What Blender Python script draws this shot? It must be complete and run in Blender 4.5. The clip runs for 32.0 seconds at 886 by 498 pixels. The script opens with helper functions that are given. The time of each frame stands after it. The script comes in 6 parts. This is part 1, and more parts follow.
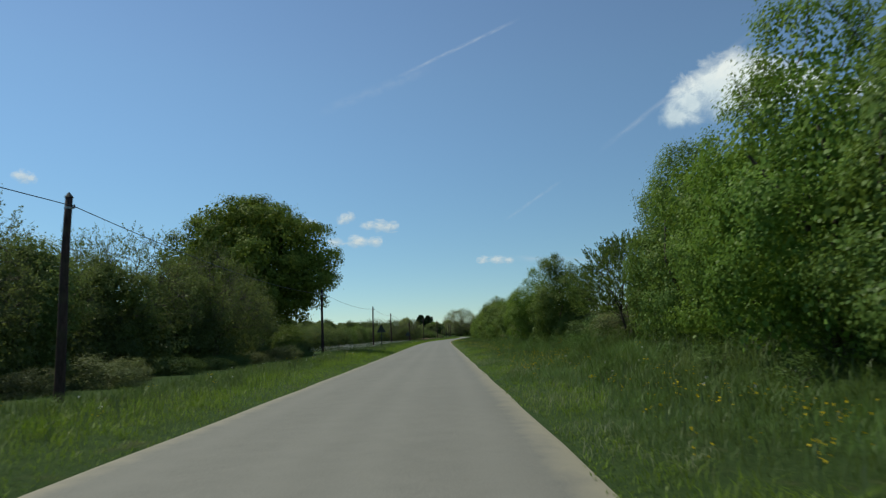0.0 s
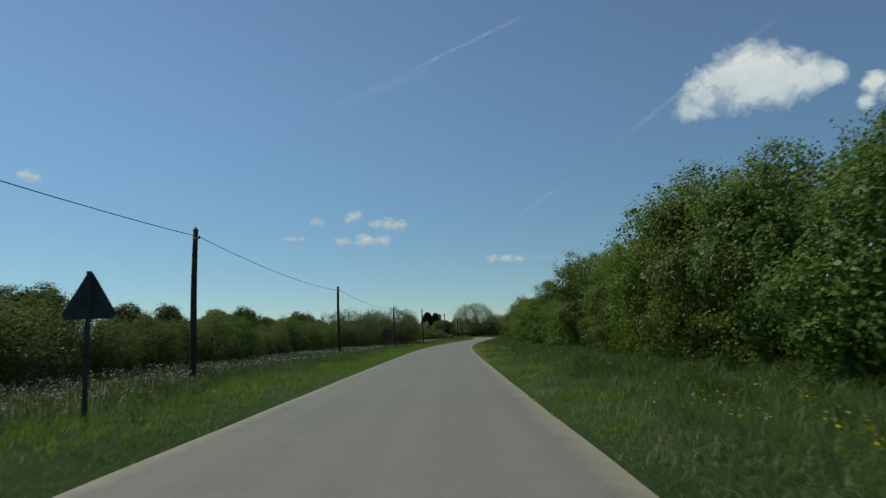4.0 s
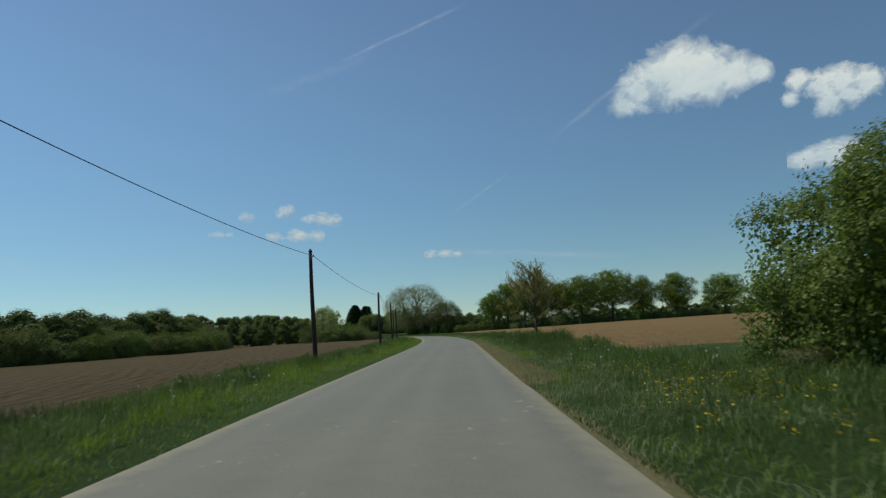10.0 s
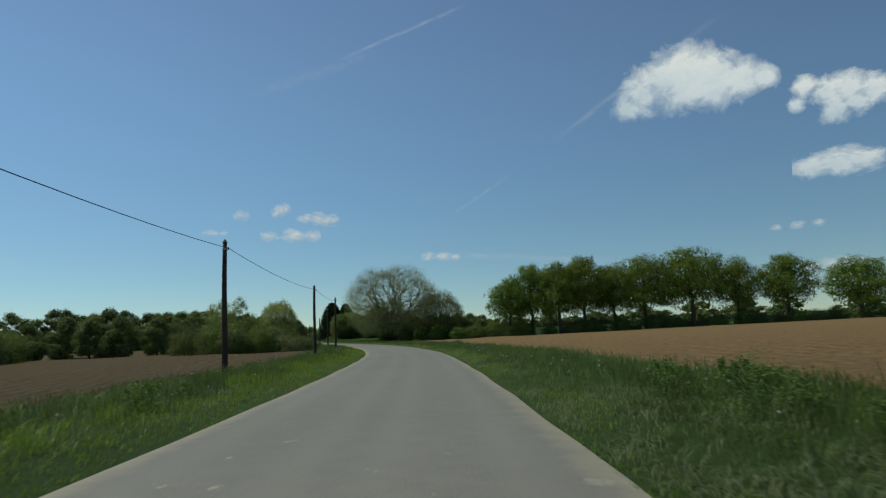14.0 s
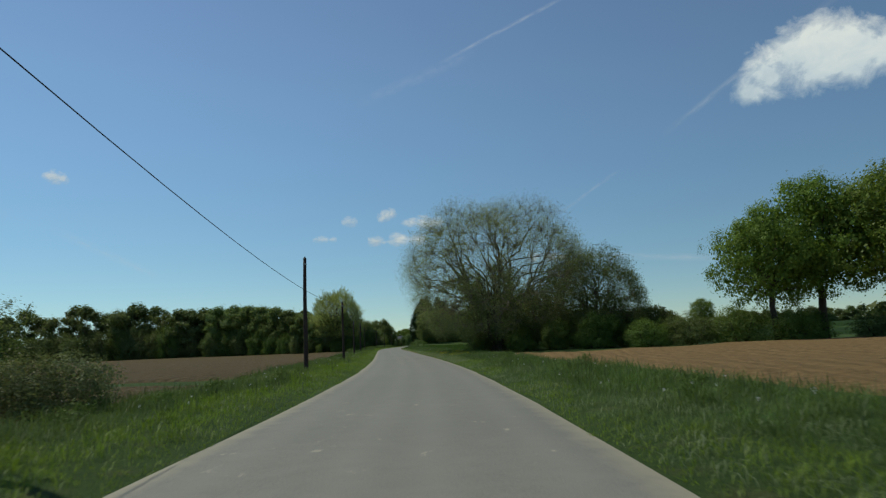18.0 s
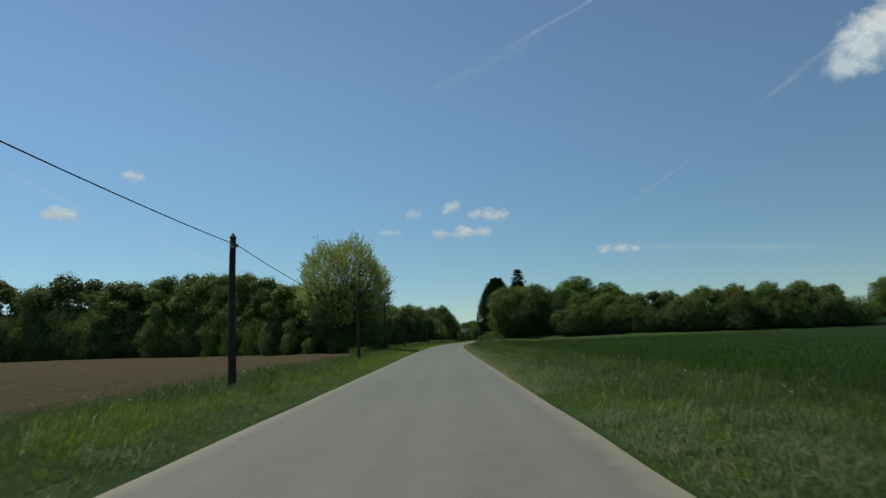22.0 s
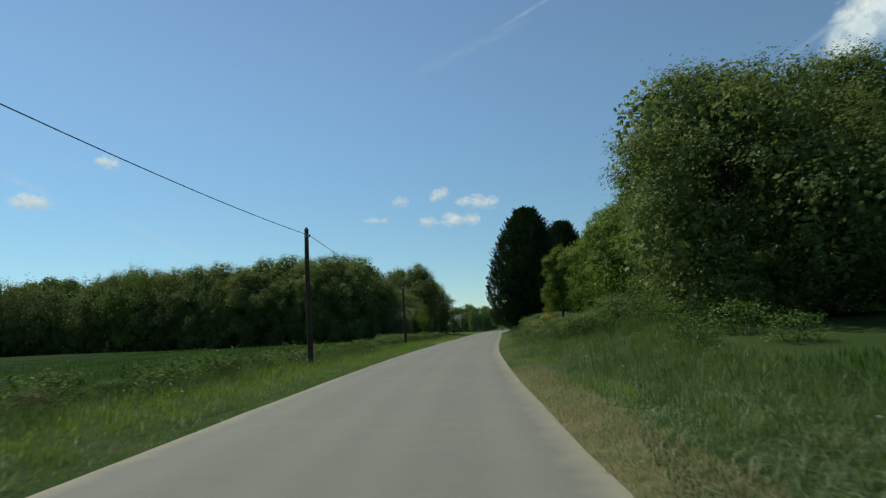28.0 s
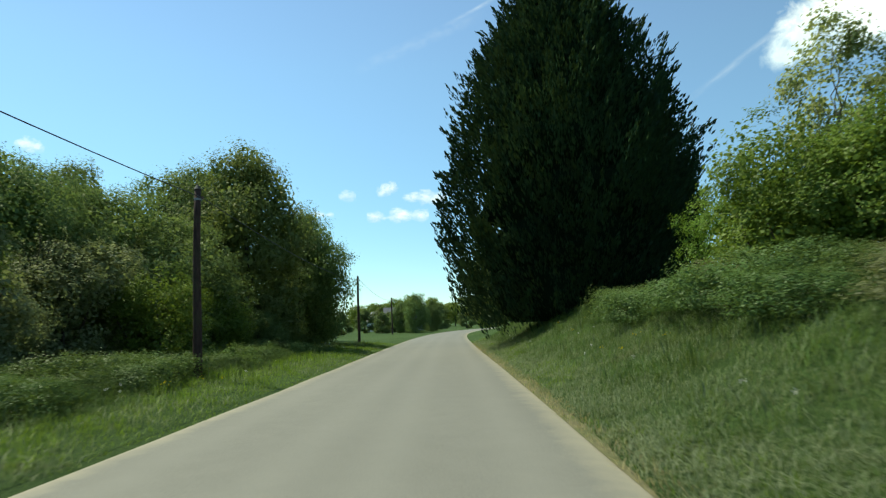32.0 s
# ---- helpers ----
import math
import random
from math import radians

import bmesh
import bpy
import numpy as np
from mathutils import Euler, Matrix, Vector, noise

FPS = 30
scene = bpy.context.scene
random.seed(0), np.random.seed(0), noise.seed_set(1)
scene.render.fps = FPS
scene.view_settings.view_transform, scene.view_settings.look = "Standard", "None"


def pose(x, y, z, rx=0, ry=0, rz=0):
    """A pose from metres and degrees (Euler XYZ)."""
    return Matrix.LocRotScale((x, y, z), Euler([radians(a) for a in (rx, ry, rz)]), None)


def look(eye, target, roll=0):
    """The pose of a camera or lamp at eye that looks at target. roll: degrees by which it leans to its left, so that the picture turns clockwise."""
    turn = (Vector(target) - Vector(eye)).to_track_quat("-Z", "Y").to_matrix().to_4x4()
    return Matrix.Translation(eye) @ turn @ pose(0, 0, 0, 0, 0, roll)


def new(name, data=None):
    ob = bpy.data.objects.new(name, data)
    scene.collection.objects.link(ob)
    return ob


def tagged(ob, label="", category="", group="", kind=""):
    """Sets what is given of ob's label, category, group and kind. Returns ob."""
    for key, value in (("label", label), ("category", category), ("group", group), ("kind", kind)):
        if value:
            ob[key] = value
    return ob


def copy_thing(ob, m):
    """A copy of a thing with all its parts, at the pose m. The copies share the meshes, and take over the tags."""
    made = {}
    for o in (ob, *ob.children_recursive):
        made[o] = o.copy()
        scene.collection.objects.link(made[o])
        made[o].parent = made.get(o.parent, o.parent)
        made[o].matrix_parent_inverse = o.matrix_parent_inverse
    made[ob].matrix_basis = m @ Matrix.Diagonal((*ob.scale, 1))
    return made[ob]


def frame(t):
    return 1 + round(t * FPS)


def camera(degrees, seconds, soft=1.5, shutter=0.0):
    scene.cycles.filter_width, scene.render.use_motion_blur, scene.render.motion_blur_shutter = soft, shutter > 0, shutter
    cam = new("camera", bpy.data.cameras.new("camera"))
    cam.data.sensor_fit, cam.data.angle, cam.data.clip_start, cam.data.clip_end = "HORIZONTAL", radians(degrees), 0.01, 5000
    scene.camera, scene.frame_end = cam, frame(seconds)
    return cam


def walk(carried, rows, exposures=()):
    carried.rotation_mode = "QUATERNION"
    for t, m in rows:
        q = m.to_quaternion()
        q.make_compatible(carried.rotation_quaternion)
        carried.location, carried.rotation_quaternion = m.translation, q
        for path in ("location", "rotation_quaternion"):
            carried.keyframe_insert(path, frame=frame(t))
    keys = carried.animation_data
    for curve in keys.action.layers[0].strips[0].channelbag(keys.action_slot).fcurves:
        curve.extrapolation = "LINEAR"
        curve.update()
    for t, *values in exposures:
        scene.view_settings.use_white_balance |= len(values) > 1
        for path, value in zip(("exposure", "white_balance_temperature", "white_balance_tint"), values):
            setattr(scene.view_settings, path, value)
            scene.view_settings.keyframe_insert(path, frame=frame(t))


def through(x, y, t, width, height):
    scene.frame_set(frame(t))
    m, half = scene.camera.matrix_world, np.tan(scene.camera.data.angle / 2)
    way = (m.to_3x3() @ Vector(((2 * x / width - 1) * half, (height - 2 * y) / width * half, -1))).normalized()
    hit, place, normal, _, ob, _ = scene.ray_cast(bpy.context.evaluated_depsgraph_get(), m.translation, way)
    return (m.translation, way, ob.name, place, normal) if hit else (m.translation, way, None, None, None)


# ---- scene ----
cam = camera(72.0, 32.0, soft=1.25, shutter=0.12)
PATH = [
    (0.0, 0.00, 0.00, 1.393, 98.04, 2.45, 0.34),
    (0.5, -0.03, 8.00, 1.393, 98.01, 2.54, 0.56),
    (1.0, -0.07, 16.02, 1.392, 97.99, 2.69, 0.71),
    (1.5, -0.15, 24.08, 1.411, 98.03, 2.59, 0.84),
    (2.0, -0.24, 32.20, 1.397, 98.02, 2.75, 1.03),
    (2.5, -0.35, 40.32, 1.405, 98.01, 2.95, 1.16),
    (3.0, -0.47, 48.48, 1.402, 98.06, 2.85, 1.24),
    (3.5, -0.59, 56.69, 1.397, 98.04, 2.55, 1.20),
    (4.0, -0.69, 64.92, 1.400, 98.08, 2.54, 1.19),
    (4.5, -0.79, 73.20, 1.400, 98.09, 2.45, 1.17),
    (5.0, -0.88, 81.52, 1.400, 98.08, 2.23, 1.13),
    (5.5, -0.96, 89.89, 1.402, 98.06, 1.83, 1.04),
    (6.0, -1.01, 98.32, 1.396, 98.09, 1.55, 0.91),
    (6.5, -1.05, 106.74, 1.399, 98.12, 1.52, 0.97),
    (7.0, -1.06, 115.20, 1.397, 98.07, 1.55, 0.76),
    (7.5, -1.00, 123.69, 1.388, 98.03, 1.84, 0.41),
    (8.0, -0.82, 132.23, 1.414, 97.94, 2.85, -0.36),
    (8.5, -0.50, 140.73, 1.397, 97.73, 3.09, -1.38),
    (9.0, -0.02, 149.14, 1.406, 97.68, 3.72, -2.50),
    (9.5, 0.57, 157.44, 1.416, 97.63, 3.93, -3.48),
    (10.0, 1.27, 165.69, 1.397, 97.52, 3.69, -4.58),
    (10.5, 2.06, 173.90, 1.403, 97.50, 3.73, -5.34),
    (11.0, 2.91, 182.11, 1.404, 97.47, 3.55, -6.00),
    (11.5, 3.78, 190.33, 1.404, 97.41, 3.11, -6.37),
    (12.0, 4.66, 198.59, 1.394, 97.41, 2.54, -6.48),
    (12.5, 5.52, 206.92, 1.406, 97.49, 2.36, -6.34),
    (13.0, 6.37, 215.35, 1.387, 97.51, 2.28, -6.24),
    (13.5, 7.19, 223.79, 1.398, 97.71, 2.62, -5.88),
    (14.0, 7.90, 232.23, 1.400, 97.88, 2.71, -4.90),
    (14.5, 8.49, 240.69, 1.400, 97.99, 2.79, -4.06),
    (15.0, 8.98, 249.17, 1.400, 98.06, 2.87, -3.56),
    (15.5, 9.41, 257.67, 1.403, 98.11, 2.98, -3.03),
    (16.0, 9.70, 266.20, 1.391, 98.23, 2.78, -1.54),
    (16.5, 9.74, 274.71, 1.399, 98.45, 2.58, 0.58),
    (17.0, 9.54, 283.21, 1.394, 98.54, 2.43, 2.10),
    (17.5, 9.14, 291.69, 1.403, 98.59, 2.85, 3.63),
    (18.0, 8.55, 300.14, 1.397, 98.64, 2.67, 5.08),
    (18.5, 7.77, 308.57, 1.404, 98.71, 2.73, 6.41),
    (19.0, 6.80, 317.08, 1.393, 98.57, 2.94, 7.90),
    (19.5, 5.62, 325.63, 1.397, 98.57, 2.86, 9.19),
    (20.0, 4.29, 334.25, 1.397, 98.50, 2.58, 10.04),
    (20.5, 2.85, 342.92, 1.406, 98.52, 2.45, 10.44),
    (21.0, 1.35, 351.63, 1.389, 98.42, 2.26, 10.95),
    (21.5, -0.20, 360.37, 1.396, 98.43, 2.38, 11.22),
    (22.0, -1.76, 369.11, 1.388, 98.37, 2.36, 11.22),
    (22.5, -3.32, 377.81, 1.417, 98.38, 2.42, 11.32),
    (23.0, -4.89, 386.52, 1.391, 98.29, 2.42, 11.32),
    (23.5, -6.49, 395.23, 1.403, 98.23, 2.60, 11.43),
    (24.0, -8.09, 403.96, 1.405, 98.11, 2.89, 11.46),
    (24.5, -9.70, 412.70, 1.401, 97.96, 2.76, 11.42),
    (25.0, -11.30, 421.41, 1.395, 97.90, 2.30, 11.38),
    (25.5, -12.89, 430.04, 1.392, 97.81, 1.93, 11.28),
    (26.0, -14.44, 438.62, 1.400, 97.82, 2.30, 10.98),
    (26.5, -15.93, 447.16, 1.400, 97.77, 2.50, 10.75),
    (27.0, -17.38, 455.67, 1.400, 97.63, 2.61, 10.69),
    (27.5, -18.81, 464.15, 1.396, 97.40, 2.65, 10.64),
    (28.0, -20.18, 472.61, 1.406, 97.44, 2.77, 10.15),
    (28.5, -21.44, 481.06, 1.404, 97.36, 2.65, 9.37),
    (29.0, -22.59, 489.57, 1.395, 97.25, 3.03, 8.55),
    (29.5, -23.62, 498.14, 1.397, 97.14, 3.21, 7.57),
    (30.0, -24.53, 506.76, 1.395, 97.13, 3.46, 6.70),
    (30.5, -25.35, 515.40, 1.391, 97.08, 3.30, 6.17),
    (31.0, -26.13, 524.09, 1.393, 96.99, 2.99, 5.70),
    (31.5, -26.88, 532.85, 1.399, 97.05, 2.50, 5.47),
    (32.0, -27.61, 541.65, 1.396, 97.03, 2.37, 5.18),
]
walk(cam, [(t, pose(*p)) for t, *p in PATH], exposures=[(0, -0.1, 6650, 3), (3, -0.37, 6650, 3), (6, -0.42, 6650, 3), (8, -0.36, 6650, 3), (13, -0.38, 6650, 3), (16, -0.40, 6680, 3), (19, -0.24, 6700, 3), (20, -0.17, 6700, 3), (22, -0.37, 6700, 3), (24, -0.1, 6700, 3), (27, -0.06, 6780, 3), (28, -0.08, 6800, 1), (30, 0.3, 6870, -2), (31, 0.48, 6930, -4), (32, 0.66, 7030, -6)])

# ---- light ----
SUN_AZ, SUN_EL = 61.0, 58.5      # degrees left of +y, degrees above the horizon
world = bpy.data.worlds.new("sky")
scene.world = world
world.use_nodes = True
wn = world.node_tree
wn.nodes.clear()
w_out = wn.nodes.new("ShaderNodeOutputWorld")
w_bg = wn.nodes.new("ShaderNodeBackground")
w_sky = wn.nodes.new("ShaderNodeTexSky")
w_sky.sky_type = "NISHITA"
w_sky.sun_disc = False
w_sky.sun_elevation = radians(SUN_EL)
w_sky.sun_rotation = radians(-SUN_AZ)
w_sky.air_density, w_sky.dust_density, w_sky.ozone_density = 0.85, 0.0, 3.0
w_bg.inputs["Strength"].default_value = 0.146
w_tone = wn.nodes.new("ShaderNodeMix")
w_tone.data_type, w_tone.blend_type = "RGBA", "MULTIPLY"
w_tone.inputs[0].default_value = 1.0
# brightness grade laid over the sky: darker towards the horizon, paler with height
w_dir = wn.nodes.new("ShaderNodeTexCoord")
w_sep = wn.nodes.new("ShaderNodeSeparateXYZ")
w_grade = wn.nodes.new("ShaderNodeValToRGB")
w_grade.color_ramp.interpolation = "B_SPLINE"
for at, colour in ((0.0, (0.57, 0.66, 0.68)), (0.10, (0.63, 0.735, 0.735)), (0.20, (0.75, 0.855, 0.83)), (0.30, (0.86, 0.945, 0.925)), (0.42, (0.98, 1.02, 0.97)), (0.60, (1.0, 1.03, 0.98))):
    stop = w_grade.color_ramp.elements.new(at) if 0.0 < at < 0.6 else w_grade.color_ramp.elements[0 if at == 0.0 else -1]
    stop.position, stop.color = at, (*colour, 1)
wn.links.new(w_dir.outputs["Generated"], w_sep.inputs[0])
wn.links.new(w_sep.outputs[2], w_grade.inputs[0])
# the grade also darkens the sky away from the sun's side
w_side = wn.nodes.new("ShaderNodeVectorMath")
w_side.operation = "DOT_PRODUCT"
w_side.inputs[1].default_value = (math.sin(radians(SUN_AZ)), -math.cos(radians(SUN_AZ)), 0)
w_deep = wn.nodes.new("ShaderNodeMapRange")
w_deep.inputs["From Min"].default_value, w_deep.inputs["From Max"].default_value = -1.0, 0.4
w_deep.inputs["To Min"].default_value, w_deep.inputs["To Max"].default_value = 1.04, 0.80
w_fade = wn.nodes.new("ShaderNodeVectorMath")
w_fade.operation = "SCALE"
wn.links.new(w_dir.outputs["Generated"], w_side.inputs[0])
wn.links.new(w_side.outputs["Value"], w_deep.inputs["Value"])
wn.links.new(w_grade.outputs[0], w_fade.inputs[0])
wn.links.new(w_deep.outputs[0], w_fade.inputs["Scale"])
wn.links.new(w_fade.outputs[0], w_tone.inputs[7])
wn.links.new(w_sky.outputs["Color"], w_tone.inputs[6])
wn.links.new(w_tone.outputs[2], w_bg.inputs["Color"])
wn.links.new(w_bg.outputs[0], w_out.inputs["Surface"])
sun_data = bpy.data.lights.new("sun", "SUN")
sun_data.energy, sun_data.angle, sun_data.color = 3.6, radians(0.55), (1.0, 0.95, 0.81)
sun_ob = new("sun", sun_data)
sun_from = Vector((-math.sin(radians(SUN_AZ)) * math.cos(radians(SUN_EL)), math.cos(radians(SUN_AZ)) * math.cos(radians(SUN_EL)), math.sin(radians(SUN_EL))))
sun_ob.matrix_world = look(sun_from * 300, (0, 0, 0))


# ---- materials ----
class Nodes:
    """A short way to write node materials."""

    def __init__(self, name):
        self.mat = bpy.data.materials.new(name)
        self.mat.use_nodes = True
        self.t = self.mat.node_tree
        self.t.nodes.clear()
        self.out = self.add("ShaderNodeOutputMaterial")

    def add(self, kind, **values):
        n = self.t.nodes.new(kind)
        for k, v in values.items():
            n.inputs[k.replace("_", " ")].default_value = v
        return n

    def link(self, a, b):
        self.t.links.new(a, b)

    def coords(self, which="Object"):
        return self.add("ShaderNodeTexCoord").outputs[which]

    def noise(self, vec, scale, detail=4.0, rough=0.55, dist=0.0):
        n = self.add("ShaderNodeTexNoise", Scale=scale, Detail=detail, Roughness=rough, Distortion=dist)
        self.link(vec, n.inputs["Vector"])
        return n.outputs[0]

    def ramp(self, fac, stops):
        n = self.add("ShaderNodeValToRGB")
        els = n.color_ramp.elements
        while len(els) < len(stops):
            els.new(0.5)
        for e, (p, col) in zip(els, stops):
            e.position = p
            e.color = (*col, 1) if not isinstance(col, (int, float)) else (col, col, col, 1)
        self.link(fac, n.inputs[0])
        return n.outputs[0]

    def mix(self, fac, a, b, blend="MIX"):
        n = self.t.nodes.new("ShaderNodeMix")
        n.data_type, n.blend_type = "RGBA", blend
        for src, i in ((fac, 0), (a, 6), (b, 7)):
            if isinstance(src, (int, float)):
                n.inputs[i].default_value = src
            elif isinstance(src, tuple):
                n.inputs[i].default_value = (*src, 1)
            else:
                self.link(src, n.inputs[i])
        return n.outputs[2]

    def math(self, op, a, b=None, clamp=False, smooth=0.0):
        n = self.t.nodes.new("ShaderNodeMath")
        n.operation, n.use_clamp = op, clamp
        if smooth:
            n.inputs[2].default_value = smooth
        for i, src in enumerate((a, b)):
            if src is None:
                continue
            if isinstance(src, (int, float)):
                n.inputs[i].default_value = src
            else:
                self.link(src, n.inputs[i])
        return n.outputs[0]

    def bump(self, height, strength, distance):
        n = self.add("ShaderNodeBump", Strength=strength, Distance=distance)
        self.link(height, n.inputs["Height"])
        return n.outputs[0]

    def surface(self, colour, rough=0.8, normal=None, metal=0.0, spec=0.3):
        n = self.add("ShaderNodeBsdfPrincipled", Roughness=rough, Metallic=metal)
        n.inputs["Specular IOR Level"].default_value = spec
        if isinstance(colour, tuple):
            n.inputs["Base Color"].default_value = (*colour, 1)
        else:
            self.link(colour, n.inputs["Base Color"])
        if normal is not None:
            self.link(normal, n.inputs["Normal"])
        self.link(n.outputs[0], self.out.inputs["Surface"])
        return self.mat


def leaf_material(name, dark, mid, light, through=0.30, gloss=0.014, tint=0.25, patch=0.0, even=0.5):
    """Leaves that let some light through; every leaf has its own shade, every plant its own tint."""
    m = Nodes(name)
    geo = m.add("ShaderNodeNewGeometry")
    col = m.ramp(geo.outputs["Random Per Island"], [(0.0, dark), (0.5, mid), (1.0, light)])
    col = m.mix(even, col, mid)
    info = m.add("ShaderNodeObjectInfo")
    hsv = m.add("ShaderNodeHueSaturation")
    m.link(col, hsv.inputs["Color"])
    m.link(m.math("ADD", m.math("MULTIPLY", info.outputs["Random"], 0.03), 0.485), hsv.inputs["Hue"])
    m.link(m.math("ADD", m.math("MULTIPLY", info.outputs["Random"], tint), 1.0 - tint / 2), hsv.inputs["Value"])
    place = m.add("ShaderNodeNewGeometry").outputs["Position"]
    # pale and dark patches put lit and shaded boughs into the leaf colour
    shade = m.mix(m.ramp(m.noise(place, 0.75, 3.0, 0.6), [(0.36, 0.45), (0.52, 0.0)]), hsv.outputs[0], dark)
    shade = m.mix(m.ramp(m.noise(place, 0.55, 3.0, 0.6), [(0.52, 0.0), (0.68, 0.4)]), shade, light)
    if patch:
        # drier, yellower and lusher, darker patches
        shade = m.mix(m.math("MULTIPLY", m.ramp(m.noise(place, 0.55, 5.0, 0.65), [(0.42, 0.0), (0.60, 1.0)]), patch), shade, tuple(0.48 * q for q in mid))
        shade = m.mix(m.math("MULTIPLY", m.ramp(m.noise(place, 0.23, 4.0, 0.6), [(0.52, 0.0), (0.66, 1.0)]), patch * 0.8), shade, (light[0] * 0.96, light[1] * 0.95, light[2] * 1.15))
    d = m.add("ShaderNodeBsdfDiffuse")
    t = m.add("ShaderNodeBsdfTranslucent")
    g = m.add("ShaderNodeBsdfGlossy", Roughness=0.45)
    m.link(shade, d.inputs["Color"])
    yellow = m.mix(0.22, shade, (0.24, 0.30, 0.03), "MIX")
    m.link(yellow, t.inputs["Color"])
    a = m.add("ShaderNodeMixShader", Fac=through)
    m.link(d.outputs[0], a.inputs[1])
    m.link(t.outputs[0], a.inputs[2])
    b = m.add("ShaderNodeMixShader", Fac=gloss)
    m.link(a.outputs[0], b.inputs[1])
    m.link(g.outputs[0], b.inputs[2])
    m.link(b.outputs[0], m.out.inputs["Surface"])
    return m.mat


def bark_material(name, dark, light, scale=6.0):
    m = Nodes(name)
    v = m.coords()
    mp = m.add("ShaderNodeMapping")
    mp.inputs["Scale"].default_value = (1, 1, 0.2)
    m.link(v, mp.inputs["Vector"])
    n = m.noise(mp.outputs[0], scale, 6.0, 0.65)
    moss = m.noise(v, 1.3, 3.0)
    col = m.ramp(n, [(0.3, dark), (0.7, light)])
    col = m.mix(m.math("MULTIPLY", m.ramp(moss, [(0.5, 0.0), (0.7, 1.0)]), 0.5), col, (0.07, 0.085, 0.03))
    return m.surface(col, 0.9, m.bump(n, 0.6, 0.03))


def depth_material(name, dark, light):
    """A crown's inner mass, its shade put into the colour: mottled twigs and leaves."""
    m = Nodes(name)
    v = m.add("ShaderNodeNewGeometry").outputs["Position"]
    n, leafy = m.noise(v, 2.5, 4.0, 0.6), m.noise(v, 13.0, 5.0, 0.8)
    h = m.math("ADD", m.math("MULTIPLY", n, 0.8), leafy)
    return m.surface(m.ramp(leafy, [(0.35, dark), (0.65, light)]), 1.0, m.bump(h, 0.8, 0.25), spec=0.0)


M_SHADE = depth_material("inner_shade", (0.010, 0.020, 0.010), (0.022, 0.042, 0.018))
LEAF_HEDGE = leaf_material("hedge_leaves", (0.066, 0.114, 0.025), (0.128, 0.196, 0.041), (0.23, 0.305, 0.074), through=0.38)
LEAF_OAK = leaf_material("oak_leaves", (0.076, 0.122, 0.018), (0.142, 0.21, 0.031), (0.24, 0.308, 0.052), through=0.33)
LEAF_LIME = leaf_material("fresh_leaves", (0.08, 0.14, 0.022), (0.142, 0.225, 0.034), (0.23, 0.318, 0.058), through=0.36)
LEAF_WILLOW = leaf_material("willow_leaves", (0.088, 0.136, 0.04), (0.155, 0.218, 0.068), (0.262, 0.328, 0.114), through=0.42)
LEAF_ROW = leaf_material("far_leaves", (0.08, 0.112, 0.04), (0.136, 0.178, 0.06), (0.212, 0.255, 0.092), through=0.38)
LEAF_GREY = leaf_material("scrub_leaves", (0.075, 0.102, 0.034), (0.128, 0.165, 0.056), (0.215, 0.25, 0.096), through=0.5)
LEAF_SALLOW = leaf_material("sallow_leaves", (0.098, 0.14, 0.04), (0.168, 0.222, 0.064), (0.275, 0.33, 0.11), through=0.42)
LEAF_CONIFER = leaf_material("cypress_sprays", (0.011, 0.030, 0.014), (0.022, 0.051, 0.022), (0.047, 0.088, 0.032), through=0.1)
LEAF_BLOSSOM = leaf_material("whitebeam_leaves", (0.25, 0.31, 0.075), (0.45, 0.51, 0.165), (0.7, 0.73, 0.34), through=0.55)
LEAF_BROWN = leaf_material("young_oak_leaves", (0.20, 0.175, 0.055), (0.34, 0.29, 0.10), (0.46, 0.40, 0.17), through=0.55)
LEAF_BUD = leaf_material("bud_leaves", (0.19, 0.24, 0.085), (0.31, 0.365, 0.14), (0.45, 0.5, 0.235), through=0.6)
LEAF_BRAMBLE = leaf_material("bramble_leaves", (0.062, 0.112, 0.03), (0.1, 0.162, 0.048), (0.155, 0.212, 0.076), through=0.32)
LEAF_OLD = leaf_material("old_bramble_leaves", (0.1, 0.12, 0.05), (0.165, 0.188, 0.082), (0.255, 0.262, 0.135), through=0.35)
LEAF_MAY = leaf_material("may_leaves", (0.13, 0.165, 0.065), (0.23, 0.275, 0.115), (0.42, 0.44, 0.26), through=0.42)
LEAF_WEED = leaf_material("weed_leaves", (0.062, 0.115, 0.026), (0.108, 0.180, 0.044), (0.172, 0.250, 0.072))
GRASS = leaf_material("grass_blades", (0.062, 0.112, 0.025), (0.102, 0.168, 0.04), (0.172, 0.234, 0.068), through=0.35, patch=0.75, gloss=0.015, even=0.6)
GRASS_TALL = leaf_material("tall_grass_blades", (0.052, 0.086, 0.036), (0.088, 0.134, 0.058), (0.162, 0.188, 0.105), through=0.3, patch=0.5, gloss=0.015, even=0.6)
GRASS_SHORT = leaf_material("short_grass_blades", (0.1, 0.18, 0.016), (0.165, 0.27, 0.026), (0.242, 0.335, 0.045), through=0.4, patch=0.5, gloss=0.015, even=0.6)
STRAW = leaf_material("straw_blades", (0.22, 0.185, 0.09), (0.34, 0.285, 0.15), (0.48, 0.41, 0.24), through=0.45)
HAY = leaf_material("hay_blades", (0.132, 0.18, 0.088), (0.205, 0.26, 0.136), (0.315, 0.355, 0.21), through=0.4)
WHEAT = leaf_material("wheat_blades", (0.046, 0.098, 0.017), (0.074, 0.148, 0.025), (0.108, 0.195, 0.038))
